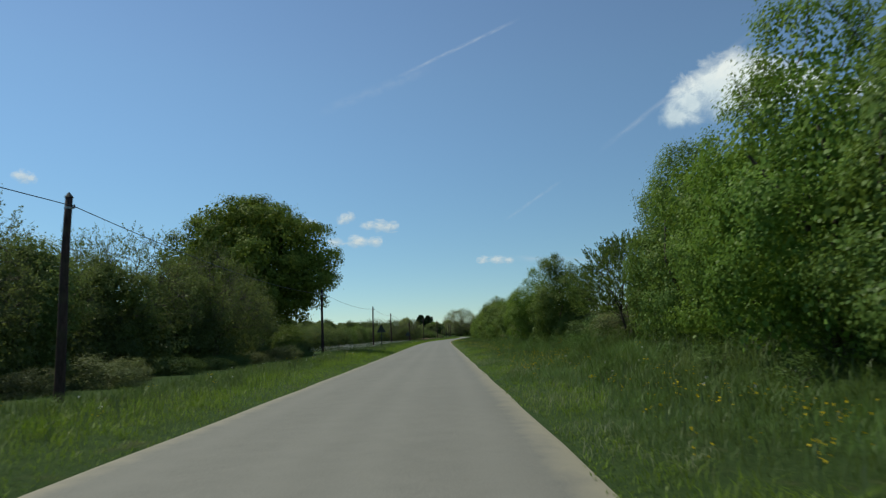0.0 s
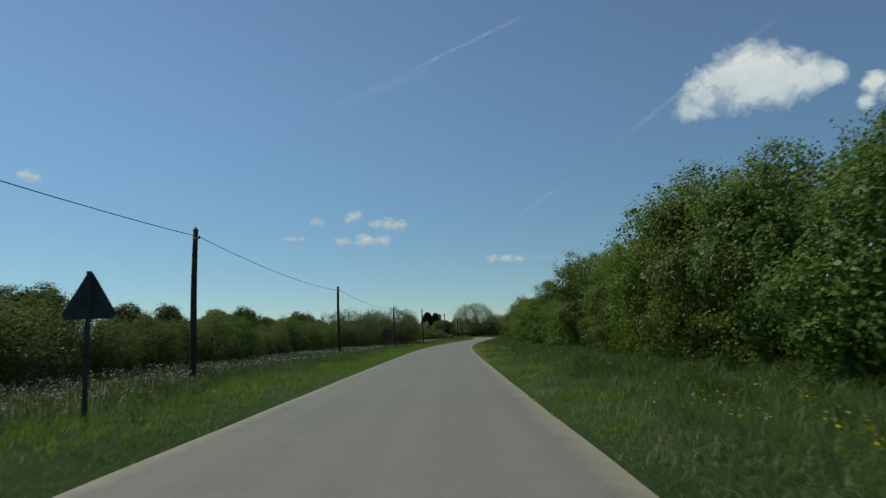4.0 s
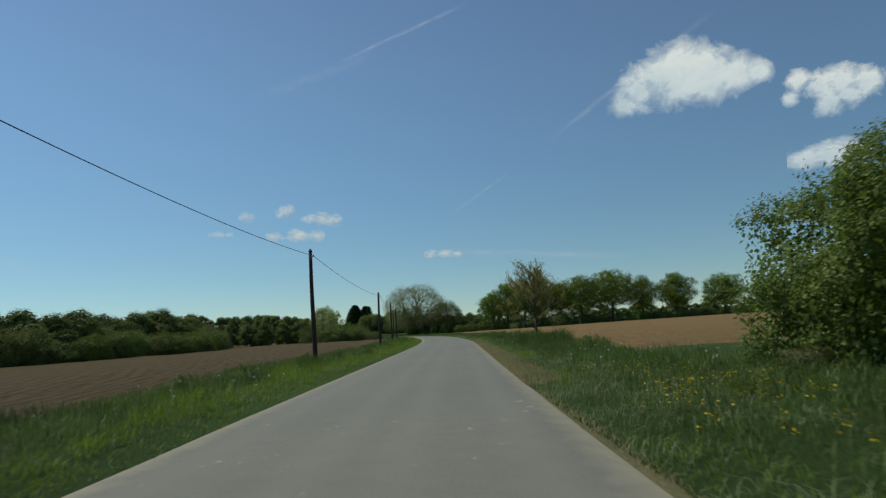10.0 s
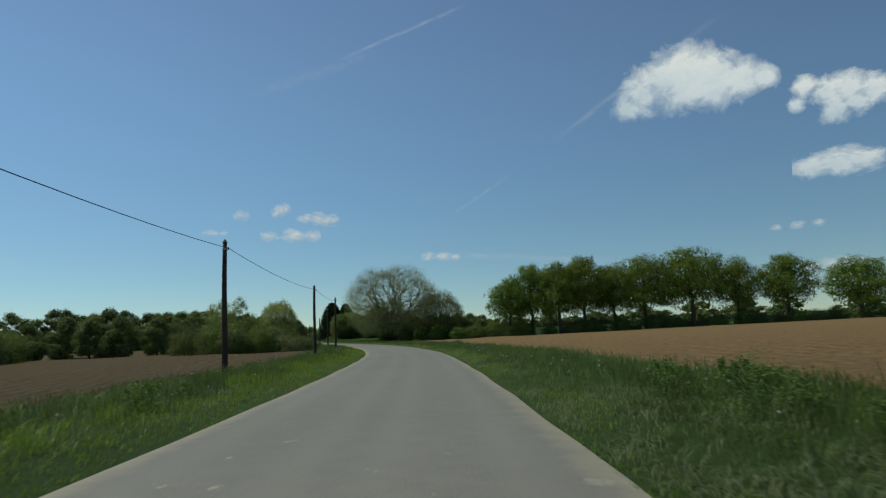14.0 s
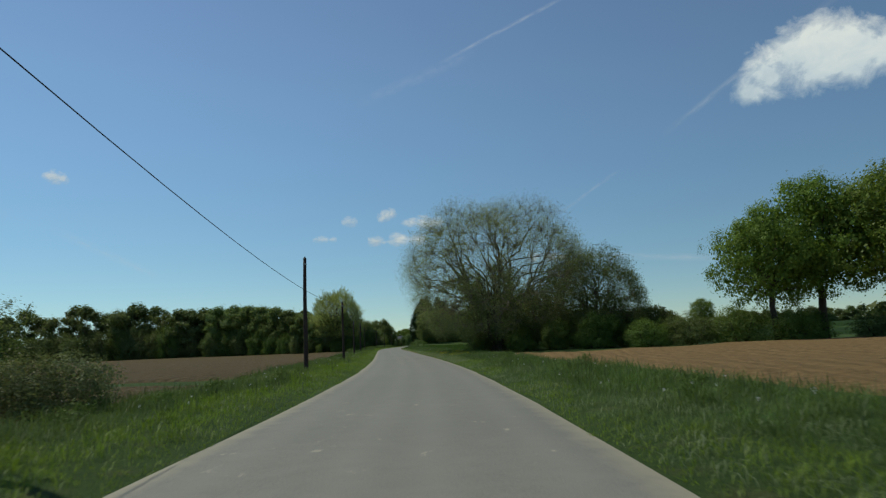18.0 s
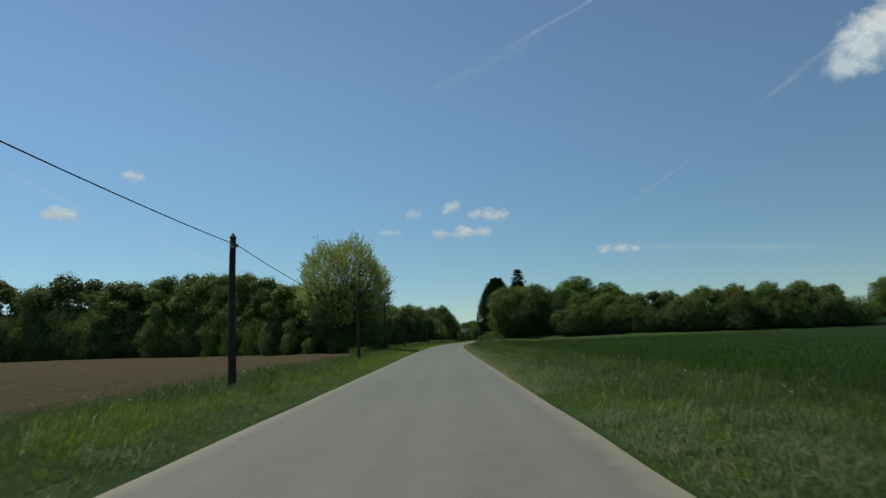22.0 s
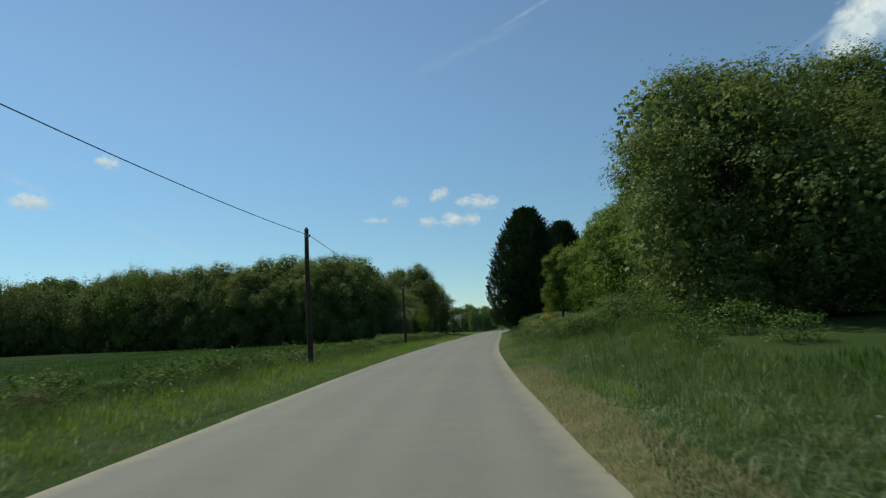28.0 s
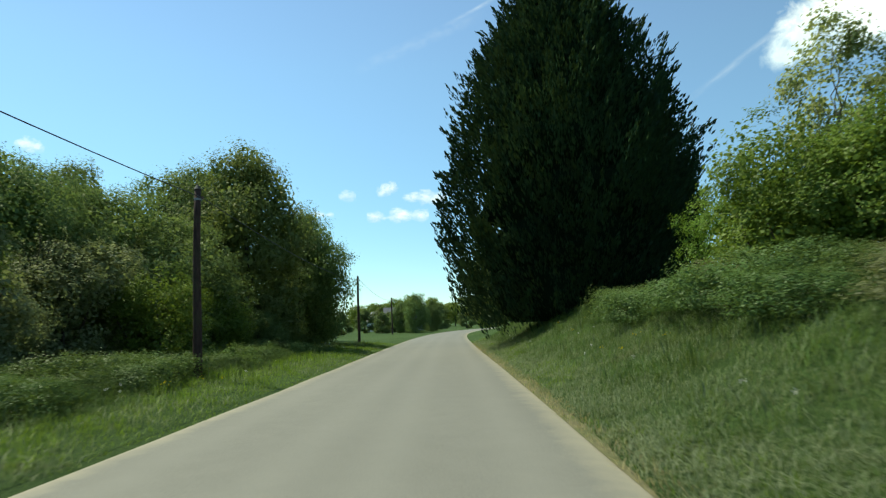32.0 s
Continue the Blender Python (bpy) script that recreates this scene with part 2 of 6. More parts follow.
YELLOW = leaf_material("buttercup_petals", (0.55, 0.42, 0.01), (0.70, 0.55, 0.01), (0.80, 0.66, 0.03), through=0.2)
GORSE = leaf_material("gorse_bloom", (0.42, 0.24, 0.01), (0.60, 0.36, 0.01), (0.70, 0.48, 0.02), through=0.15)
WHITE = leaf_material("white_petals", (0.55, 0.56, 0.50), (0.68, 0.68, 0.64), (0.80, 0.80, 0.76), through=0.2)
BARK = bark_material("bark", (0.035, 0.028, 0.020), (0.12, 0.10, 0.075))
BARK_ASH = bark_material("grey_bark", (0.060, 0.050, 0.036), (0.16, 0.138, 0.10))
BARK_PALE = bark_material("pale_bark", (0.12, 0.105, 0.075), (0.27, 0.24, 0.175))


def soil_material(name, dark, light, rows=0.0):
    m = Nodes(name)
    v = m.coords()
    big, small = m.noise(v, 0.06, 4.0), m.noise(v, 3.5, 8.0, 0.7)
    col = m.ramp(small, [(0.36, dark), (0.64, light)])
    col = m.mix(m.ramp(big, [(0.4, 0.0), (0.62, 0.55)]), col, tuple(0.75 * x for x in light))
    h = small
    if rows:
        w = m.add("ShaderNodeTexWave", Scale=rows, Distortion=2.2, Detail=3.0)
        w.wave_type, w.bands_direction = "BANDS", "X"
        w.inputs["Detail Scale"].default_value = 0.6
        m.link(v, w.inputs["Vector"])
        h = m.math("ADD", m.math("MULTIPLY", w.outputs[1], 0.4), small)
        col = m.mix(m.math("MULTIPLY", w.outputs[1], 0.15), col, dark)
    return m.surface(col, 0.95, m.bump(h, 1.0, 0.22), spec=0.1)


def ground_material(name, greens, straw, dry=0.58, relief=0.10):
    m = Nodes(name)
    v = m.coords()
    big, mid, fine = m.noise(v, 0.09, 4.0), m.noise(v, 0.9, 5.0), m.noise(v, 14.0, 6.0, 0.7)
    col = m.ramp(fine, [(0.25, greens[0]), (0.5, greens[1]), (0.8, greens[2])])
    col = m.mix(m.ramp(mid, [(dry, 0.0), (dry + 0.14, 0.6)]), col, straw)
    col = m.mix(m.ramp(big, [(0.42, 0.0), (0.65, 0.5)]), col, greens[0])
    return m.surface(col, 0.95, m.bump(m.math("ADD", fine, mid), 1.0, relief), spec=0.1)


# greens darkened to hold the shade between the grass blades
M_GROUND = ground_material("rough_grass", ((0.032, 0.060, 0.018), (0.056, 0.096, 0.026), (0.092, 0.132, 0.042)), (0.12, 0.115, 0.052))
M_MEADOW = ground_material("pale_meadow", ((0.09, 0.11, 0.04), (0.16, 0.17, 0.09), (0.28, 0.27, 0.19)), (0.22, 0.20, 0.12), 0.5)
M_WHEAT = ground_material("young_wheat", ((0.012, 0.030, 0.005), (0.020, 0.045, 0.007), (0.030, 0.060, 0.011)), (0.030, 0.062, 0.012), 0.68)
M_DRY = ground_material("dry_margin", ((0.105, 0.100, 0.050), (0.155, 0.142, 0.076), (0.215, 0.192, 0.112)), (0.085, 0.108, 0.036), 0.44, 0.006)
M_SOIL = soil_material("ploughed_soil", (0.140, 0.090, 0.040), (0.288, 0.193, 0.091), 0.35)
# left fields face the sun: their backlit furrows' darkness is in this colour
M_SOIL_DARK = soil_material("backlit_harrowed_soil", (0.062, 0.046, 0.022), (0.135, 0.101, 0.051), 0.5)


def road_material():
    """Worn pale asphalt: fine stones, smoother wheel tracks, dust along the edges and dropped mud."""
    m = Nodes("worn_asphalt")
    uv = m.add("ShaderNodeUVMap").outputs[0]
    sep = m.add("ShaderNodeSeparateXYZ")
    m.link(uv, sep.inputs[0])
    x = sep.outputs[0]
    v = m.coords()
    fine, mid, big = m.noise(v, 55.0, 4.0, 0.7), m.noise(v, 2.2, 5.0), m.noise(v, 0.12, 3.0)
    col = m.ramp(fine, [(0.3, (0.124, 0.120, 0.101)), (0.7, (0.214, 0.207, 0.176))])
    col = m.mix(m.ramp(mid, [(0.35, 0.0), (0.75, 0.35)]), col, (0.232, 0.225, 0.192))
    col = m.mix(m.ramp(big, [(0.45, 0.0), (0.65, 0.4)]), col, (0.146, 0.141, 0.121))
    # wheel tracks
    for c0 in (-1.95, -0.45, 0.55, 2.0):
        d = m.math("ABSOLUTE", m.math("SUBTRACT", x, c0))
        col = m.mix(m.math("MULTIPLY", m.ramp(m.math("ADD", d, m.math("MULTIPLY", m.math("SUBTRACT", mid, 0.5), 0.25)), [(0.08, 0.20), (0.42, 0.0)]), 1.0), col, (0.236, 0.229, 0.197))
    # dusty margins
    e = m.math("ABSOLUTE", x)
    edge = m.ramp(m.math("ADD", m.math("MULTIPLY", e, 0.33), m.math("MULTIPLY", m.math("SUBTRACT", mid, 0.5), 0.18)), [(0.80, 0.0), (0.93, 0.9)])
    col = m.mix(edge, col, (0.28, 0.255, 0.185))
    # mud and crushed stone
    stretch = m.add("ShaderNodeMapping")
    stretch.inputs["Scale"].default_value = (1.0, 0.7, 1.0)
    m.link(v, stretch.inputs["Vector"])
    sp = m.noise(stretch.outputs[0], 1.9, 6.0, 0.72)
    where = m.ramp(m.noise(v, 0.045, 2.0), [(0.46, 0.0), (0.56, 1.0)])
    col = m.mix(m.math("MULTIPLY", m.ramp(sp, [(0.635, 0.0), (0.67, 0.75)]), where), col, (0.36, 0.33, 0.25))
    return m.surface(col, 0.82, m.bump(fine, 0.35, 0.01), spec=0.35)


M_ROAD = road_material()


def plain(name, c0, c1, scale, rough, metal=0.0, bump=0.2):
    m = Nodes(name)
    n = m.noise(m.coords(), scale, 5.0, 0.65)
    return m.surface(m.ramp(n, [(0.3, c0), (0.7, c1)]), rough, m.bump(n, bump, 0.01), metal)


M_POLE = bark_material("creosoted_wood", (0.026, 0.015, 0.013), (0.094, 0.058, 0.050), 14.0)
M_STEEL = plain("galvanised_steel", (0.25, 0.26, 0.26), (0.40, 0.41, 0.41), 9.0, 0.5, 0.8)
M_PLATE = plain("weathered_sign_back", (0.040, 0.046, 0.042), (0.075, 0.085, 0.078), 5.0, 0.7, 0.1)
M_WIRE = plain("black_cable", (0.012, 0.012, 0.013), (0.02, 0.02, 0.022), 20.0, 0.5)
M_GLASS = plain("brown_insulator", (0.10, 0.05, 0.03), (0.15, 0.08, 0.05), 8.0, 0.25)
M_WALL = plain("white_render", (0.62, 0.60, 0.56), (0.76, 0.74, 0.70), 2.0, 0.9)
M_SLATE = plain("slate_roof", (0.06, 0.065, 0.075), (0.13, 0.135, 0.15), 3.0, 0.6)
M_PANE = plain("window_pane", (0.02, 0.025, 0.03), (0.05, 0.055, 0.06), 1.0, 0.1)


def cloud_material(name, lobes, seed, aspect, soft, strength, density=1.0, rough=0.9):
    """A heaped cloud: round lobes (x, y, radius; one unit is half the card's height) frayed by noise, white above and bluish below."""
    m = Nodes(name)
    v = m.coords()
    mp = m.add("ShaderNodeMapping")
    mp.inputs["Scale"].default_value = (aspect, 1.0, 1.0)
    m.link(v, mp.inputs["Vector"])
    p = mp.outputs[0]
    off = m.add("ShaderNodeVectorMath")
    m.link(p, off.inputs[0])
    off.inputs[1].default_value = (seed * 3.7, seed * 1.9, seed)
    big, fine = m.noise(off.outputs[0], 1.9, 6.0, 0.6, 0.5), m.noise(off.outputs[0], 6.0, 5.0, 0.65)
    fray = m.math("ADD", m.math("MULTIPLY", m.math("SUBTRACT", big, 0.5), rough), m.math("MULTIPLY", m.math("SUBTRACT", fine, 0.5), rough * 0.28))
    field = None
    for x, y, r in lobes:
        d = m.add("ShaderNodeVectorMath")
        d.operation = "DISTANCE"
        m.link(p, d.inputs[0])
        d.inputs[1].default_value = (x, y, 0)
        f = m.math("SUBTRACT", 1.0, m.math("DIVIDE", d.outputs["Value"], r))
        field = f if field is None else m.math("SMOOTH_MAX", field, f, smooth=0.4)
    a = m.math("ADD", field, fray)
    alpha = m.math("MULTIPLY", m.ramp(a, [(0.0, 0.0), (soft * 0.45, 0.45), (soft, 1.0)]), density)
    sep = m.add("ShaderNodeSeparateXYZ")
    m.link(p, sep.inputs[0])
    # light from above is painted into the glow: whiter tops, bluer bases
    lit = m.math("ADD", m.math("MULTIPLY", sep.outputs[1], 0.42), m.math("ADD", m.math("MULTIPLY", fray, 0.55), 0.5))
    shade = m.ramp(lit, [(0.10, (0.50, 0.63, 0.76)), (0.42, (0.72, 0.83, 0.92)), (0.78, (0.93, 0.98, 1.0))])
    e = m.add("ShaderNodeEmission", Strength=strength)
    m.link(shade, e.inputs["Color"])
    t = m.add("ShaderNodeBsdfTransparent")
    w = m.add("ShaderNodeMixShader")
    m.link(alpha, w.inputs[0])
    m.link(t.outputs[0], w.inputs[1])
    m.link(e.outputs[0], w.inputs[2])
    m.link(w.outputs[0], m.out.inputs["Surface"])
    return m.mat


def trail_material(name, seed, density):
    m = Nodes(name)
    v = m.coords()
    sep = m.add("ShaderNodeSeparateXYZ")
    m.link(v, sep.inputs[0])
    mp = m.add("ShaderNodeMapping")
    mp.inputs["Scale"].default_value = (5.0, 0.8, 1.0)
    mp.inputs["Location"].default_value = (seed, seed, 0)
    m.link(v, mp.inputs["Vector"])
    n = m.noise(mp.outputs[0], 1.0, 4.0)
    side = m.ramp(m.math("ABSOLUTE", sep.outputs[1]), [(0.0, 1.0), (0.95, 0.0)])
    ends = m.ramp(m.math("ABSOLUTE", sep.outputs[0]), [(0.55, 1.0), (1.0, 0.0)])
    a = m.math("MULTIPLY", m.math("MULTIPLY", side, ends), m.math("MULTIPLY", m.ramp(n, [(0.35, 0.1), (0.65, 1.0)]), density))
    e = m.add("ShaderNodeEmission", Strength=0.75)
    e.inputs["Color"].default_value = (0.80, 0.88, 1.0, 1)
    t = m.add("ShaderNodeBsdfTransparent")
    s = m.add("ShaderNodeMixShader")
    m.link(a, s.inputs[0])
    m.link(t.outputs[0], s.inputs[1])
    m.link(e.outputs[0], s.inputs[2])
    m.link(s.outputs[0], m.out.inputs["Surface"])
    return m.mat


# ---- mesh helpers ----
def mesh_of(name, verts, faces_flat, corners, mats, mat_index=None, uv=None, smooth=False):
    """A mesh from numpy arrays; every face has the same number of corners."""
    me = bpy.data.meshes.new(name)
    nf = len(faces_flat) // corners
    me.vertices.add(len(verts))
    me.vertices.foreach_set("co", np.asarray(verts, np.float32).ravel())
    me.loops.add(len(faces_flat))
    me.loops.foreach_set("vertex_index", np.asarray(faces_flat, np.int32))
    me.polygons.add(nf)
    me.polygons.foreach_set("loop_start", np.arange(0, nf * corners, corners, dtype=np.int32))
    me.polygons.foreach_set("loop_total", np.full(nf, corners, np.int32))
    for m in mats:
        me.materials.append(m)
    if mat_index is not None:
        me.polygons.foreach_set("material_index", np.asarray(mat_index, np.int32))
    if smooth:
        me.polygons.foreach_set("use_smooth", np.ones(nf, bool))
    me.update(calc_edges=True)
    if uv is not None:
        layer = me.uv_layers.new(name="UVMap")
        layer.data.foreach_set("uv", np.asarray(uv, np.float32)[np.asarray(faces_flat)].ravel())
    return me


def part(name, bm, material, parent, label=""):
    """Links a bmesh as one mesh object under a thing or under a part."""
    me = bpy.data.meshes.new(name)
    bm.to_mesh(me)
    bm.free()
    me.materials.append(material)
    return part_mesh(name, me, parent, label)


def part_mesh(name, me, parent, label=""):
    ob = new(name, me)
    ob.parent = parent
    if label:
        tagged(ob, label=label)
    return ob


def thing(name, label, category, group="", kind=""):
    return tagged(new(name), label, category, group, kind)


def unit(v):
    return v / np.maximum(np.linalg.norm(v, axis=-1, keepdims=True), 1e-9)


def leaf_arrays(at, out, size, rng, slim=0.55, up=0.3, wild=0.9):
    """Folded rhombic leaves at the given points: verts and quads."""
    n = len(at)
    axis = unit(out * 0.8 + rng.normal(0, wild, (n, 3)) + np.array([0, 0, up]))
    side = unit(np.cross(axis, rng.normal(0, 1, (n, 3))))
    s = (size * rng.uniform(0.6, 1.35, n))[:, None]
    fold = np.cross(axis, side) * s * 0.12
    v = np.stack([at - axis * s * 0.5, at + side * s * slim * 0.5 + fold, at + axis * s * 0.5, at - side * s * slim * 0.5 + fold], 1)
    return v.reshape(-1, 3)


def leaf_plates(at, face, size, rng, slim=0.55, up=0.3, wild=0.5):
    """Folded leaves that turn their faces outwards and up from the boughs that they grow on: verts of quads."""
    n = len(at)
    normal = unit(face + rng.normal(0, wild, (n, 3)) + np.array([0, 0, up]))
    axis = unit(np.cross(normal, rng.normal(0, 1, (n, 3))))
    side = np.cross(normal, axis)
    s = (size * rng.uniform(0.6, 1.35, n))[:, None]
    fold = normal * s * 0.10
    v = np.stack([at - axis * s * 0.5, at + side * s * slim * 0.5 + fold, at + axis * s * 0.5, at - side * s * slim * 0.5 + fold], 1)
    return v.reshape(-1, 3)


def boughs(blobs, rng, each=13):
    """Breaks the masses of a crown up into many rounded boughs that stand out from them."""
    b = np.array(blobs, float)
    home = np.repeat(np.arange(len(b)), each)
    d = unit(rng.normal(0, 1, (len(home), 3)) + np.array([0, 0, 0.25]))
    centre = b[home, :3] + d * b[home, 3:] * rng.uniform(0.70, 0.95, len(home))[:, None]
    rel = (centre[:, None, :] - b[None, :, :3]) / b[None, :, 3:]
    near = np.linalg.norm(rel, axis=2)
    near[np.arange(len(home)), home] = 9
    keep = (near > 0.66).all(1)
    r = b[home, 3:] * rng.uniform(0.24, 0.42, len(home))[:, None] * np.array([1.1, 1.1, 0.85])
    return np.concatenate([centre, r], 1)[keep]


def crown_points(blobs, clumps, per, spread, rng, inner=0.72, flat=1.0, outer=1.06):
    """Leaf places in clumps over the skins of ellipsoids (x, y, z, rx, ry, rz)."""
    b = np.array(blobs, float)
    w = (b[:, 3] * b[:, 4] + b[:, 3] * b[:, 5] + b[:, 4] * b[:, 5])
    pick = rng.choice(len(b), clumps, p=w / w.sum())
    d = unit(rng.normal(0, 1, (clumps, 3)))
    r = rng.uniform(inner, outer, clumps) ** 0.8
    wave = 1 + 0.10 * np.sin(d[:, 0] * 5 + b[pick, 0]) * np.sin(d[:, 1] * 6 + 1.3) + 0.08 * np.sin(d[:, 2] * 9 + b[pick, 1])
    centre = b[pick, :3] + d * b[pick, 3:] * (r * wave)[:, None]
    # drop clumps deep inside another ellipsoid
    rel = (centre[:, None, :] - b[None, :, :3]) / b[None, :, 3:]
    inside = (np.linalg.norm(rel, axis=2) < 0.62).any(1)
    centre, d = centre[~inside], d[~inside]
    k = len(centre)
    sp = spread * rng.uniform(0.6, 1.4, k)
    shoot = np.repeat(unit(d + rng.normal(0, 0.55, (k, 3)) + np.array([0, 0, 0.35])) * sp[:, None], per, 0)
    at = np.repeat(centre, per, 0) + rng.normal(0, 0.62, (k * per, 3)) * np.repeat(sp, per)[:, None] * np.array([1, 1, flat])
    at = at + shoot * rng.uniform(-1.6, 1.9, k * per)[:, None]
    return at, np.repeat(d, per, 0)


def core_arrays(blobs, scale, rng, rings=6, segs=8):
    """Rough inner masses of foliage, as quads."""
    vs, fs, base = [], [], 0
    for x, y, z, rx, ry, rz in blobs:
        th = np.linspace(0.02, math.pi - 0.02, rings)[:, None]
        ph = np.linspace(0, 2 * math.pi, segs, endpoint=False)[None, :]
        d = np.stack([np.sin(th) * np.cos(ph), np.sin(th) * np.sin(ph), np.cos(th) * np.ones_like(ph)], -1).reshape(-1, 3)
        k = scale * rng.uniform(0.78, 1.12, len(d))[:, None]
        vs.append(np.array([x, y, z]) + d * np.array([rx, ry, rz]) * k)
        i, j = np.meshgrid(np.arange(rings - 1), np.arange(segs), indexing="ij")
        a, b_ = i * segs + j, i * segs + (j + 1) % segs
        fs.append((np.stack([a, b_, b_ + segs, a + segs], -1).reshape(-1, 4) + base))
        base += len(d)
    return np.concatenate(vs), np.concatenate(fs)


def bough_points(blobs, clumps, per, spread, rng, flat=1.0):
    """Leaf places on boughs, thickest on the sides away from the crown's heart, and the way each leaf faces."""
    b = boughs(blobs, rng)
    w = b[:, 3] * b[:, 4]
    pick = rng.choice(len(b), clumps, p=w / w.sum())
    heart = np.array(blobs, float)[:, :3].mean(0)
    away = unit(b[:, :3] - heart)
    d = unit(rng.normal(0, 1, (clumps, 3)) + away[pick] * 0.8 + np.array([0, 0, 0.35]))
    centre = b[pick, :3] + d * b[pick, 3:] * rng.uniform(0.72, 1.08, clumps)[:, None]
    face = unit(d + 0.5 * away[pick])
    sp = spread * rng.uniform(0.6, 1.4, clumps)
    shoot = np.repeat(unit(d + rng.normal(0, 0.5, (clumps, 3)) + np.array([0, 0, 0.3])) * sp[:, None], per, 0)
    at = np.repeat(centre, per, 0) + rng.normal(0, 0.55, (clumps * per, 3)) * np.repeat(sp, per)[:, None] * np.array([1, 1, flat])
    at = at + shoot * rng.uniform(-1.3, 1.1, clumps * per)[:, None]
    return at, np.repeat(face, per, 0)


def crown_mesh(name, blobs, clumps, per, spread, size, mat, seed, slim=0.55, core=0.0, inner=0.72, up=0.3, wild=0.9, flat=1.0, lowest=0.03, more=None, inside=1.5):
    rng = np.random.default_rng(seed)
    if clumps >= 300:
        at, out = bough_points(blobs, clumps, per, spread, rng, flat)
    else:
        at, out = crown_points(blobs, clumps, per, spread, rng, inner, flat)
    keep = at[:, 2] > lowest
    at, out = at[keep], out[keep]
    v = leaf_plates(at, out, size, rng, slim, up, wild * 0.32)
    if core:
        # broad shaded leaves all through the inside make the crown dense
        b = np.array(blobs, float)
        lo, hi = (b[:, :3] - b[:, 3:]).min(0), (b[:, :3] + b[:, 3:]).max(0)
        view = (hi[0] - lo[0]) * (hi[2] - max(lo[2], 0)) * 0.75
        n = int(core * 3.4 * view / (0.4 * (inside * size) ** 2))
        vol = b[:, 3] * b[:, 4] * b[:, 5]
        pick = rng.choice(len(b), n, p=vol / vol.sum())
        d = unit(rng.normal(0, 1, (n, 3)))
        at = b[pick, :3] + d * b[pick, 3:] * (0.98 * rng.uniform(0, 1, n) ** 0.42)[:, None]
        at, d = at[at[:, 2] > lowest], d[at[:, 2] > lowest]
        v = np.concatenate([v, leaf_plates(at, d, size * inside, rng, 0.8, up, wild * 0.7)])
    f = np.arange(len(v)).reshape(-1, 4)
    idx = np.zeros(len(f), int)
    if more is not None:
        f = np.concatenate([f, np.arange(len(more)).reshape(-1, 4) + len(v)])
        v = np.concatenate([v, more])
        idx = np.zeros(len(f), int)
    return mesh_of(name, v, f.ravel(), 4, [mat], idx)


def tube_arrays(segs, sides=5):
    """Tapered limbs from rows of p0, p1, r0, r1."""
    p0, p1 = np.array([s[0] for s in segs], float), np.array([s[1] for s in segs], float)
    r0, r1 = np.array([s[2] for s in segs]), np.array([s[3] for s in segs])
    ax = unit(p1 - p0)
    ref = np.where(np.abs(ax[:, 2:3]) > 0.9, np.array([[1.0, 0, 0]]), np.array([[0, 0, 1.0]]))
    u = unit(np.cross(ax, ref))
    w = np.cross(ax, u)
    a = np.linspace(0, 2 * math.pi, sides, endpoint=False)
    ring = u[:, None, :] * np.cos(a)[None, :, None] + w[:, None, :] * np.sin(a)[None, :, None]
    v = np.concatenate([p0[:, None] + ring * r0[:, None, None], p1[:, None] + ring * r1[:, None, None]], 1)
    n = len(segs)
    base = (np.arange(n) * 2 * sides)[:, None, None]
    j = np.arange(sides)
    q = np.stack([j, (j + 1) % sides, (j + 1) % sides + sides, j + sides], -1)[None] + base
    return v.reshape(-1, 3), q.reshape(-1, 4)


def limbs_mesh(name, segs, mat, sides=6):
    v, f = tube_arrays(segs, sides)
    return mesh_of(name, v, f.ravel(), 4, [mat], smooth=True)


def cable_mesh(name, pts, r, mat, sides=5):
    """One continuous round cable along points."""
    pts = np.array(pts, float)
    ax = unit(np.gradient(pts, axis=0))
    u = unit(np.cross(ax, np.array([[0, 0, 1.0]])))
    w = np.cross(ax, u)
    a = np.linspace(0, 2 * math.pi, sides, endpoint=False)
    v = pts[:, None] + (u[:, None] * np.cos(a)[None, :, None] + w[:, None] * np.sin(a)[None, :, None]) * r
    i, j = np.meshgrid(np.arange(len(pts) - 1), np.arange(sides), indexing="ij")
    f = np.stack([i * sides + j, i * sides + (j + 1) % sides, (i + 1) * sides + (j + 1) % sides, (i + 1) * sides + j], -1)
    return mesh_of(name, v.reshape(-1, 3), f.ravel(), 4, [mat], smooth=True)


def wander(p0, p1, r0, r1, rng, steps=4, bend=0.08):
    """A crooked limb between two points, as tapered pieces."""
    p0, p1 = np.array(p0, float), np.array(p1, float)
    length = np.linalg.norm(p1 - p0)
    t = np.linspace(0, 1, steps + 1)
    pts = p0 + (p1 - p0) * t[:, None]
    pts[1:-1] += rng.normal(0, bend * length, (steps - 1, 3))
    r = r0 + (r1 - r0) * t
    return [(pts[i], pts[i + 1], r[i], r[i + 1]) for i in range(steps)]


def sweep(p0, way, p1, r0, r1, rng, steps=4, bend=0.03):
    """A limb that leaves p0 along the line of its parent and curves over to p1."""
    length = np.linalg.norm(p1 - p0)
    mid = p0 + way * length * 0.48
    t = np.linspace(0, 1, steps + 1)[:, None]
    pts = (1 - t) ** 2 * p0 + 2 * t * (1 - t) * mid + t * t * p1
    pts[1:-1] += rng.normal(0, bend * length, (steps - 1, 3))
    r = r0 + (r1 - r0) * t[:, 0]
    return [(pts[i], pts[i + 1], r[i], r[i + 1]) for i in range(steps)]


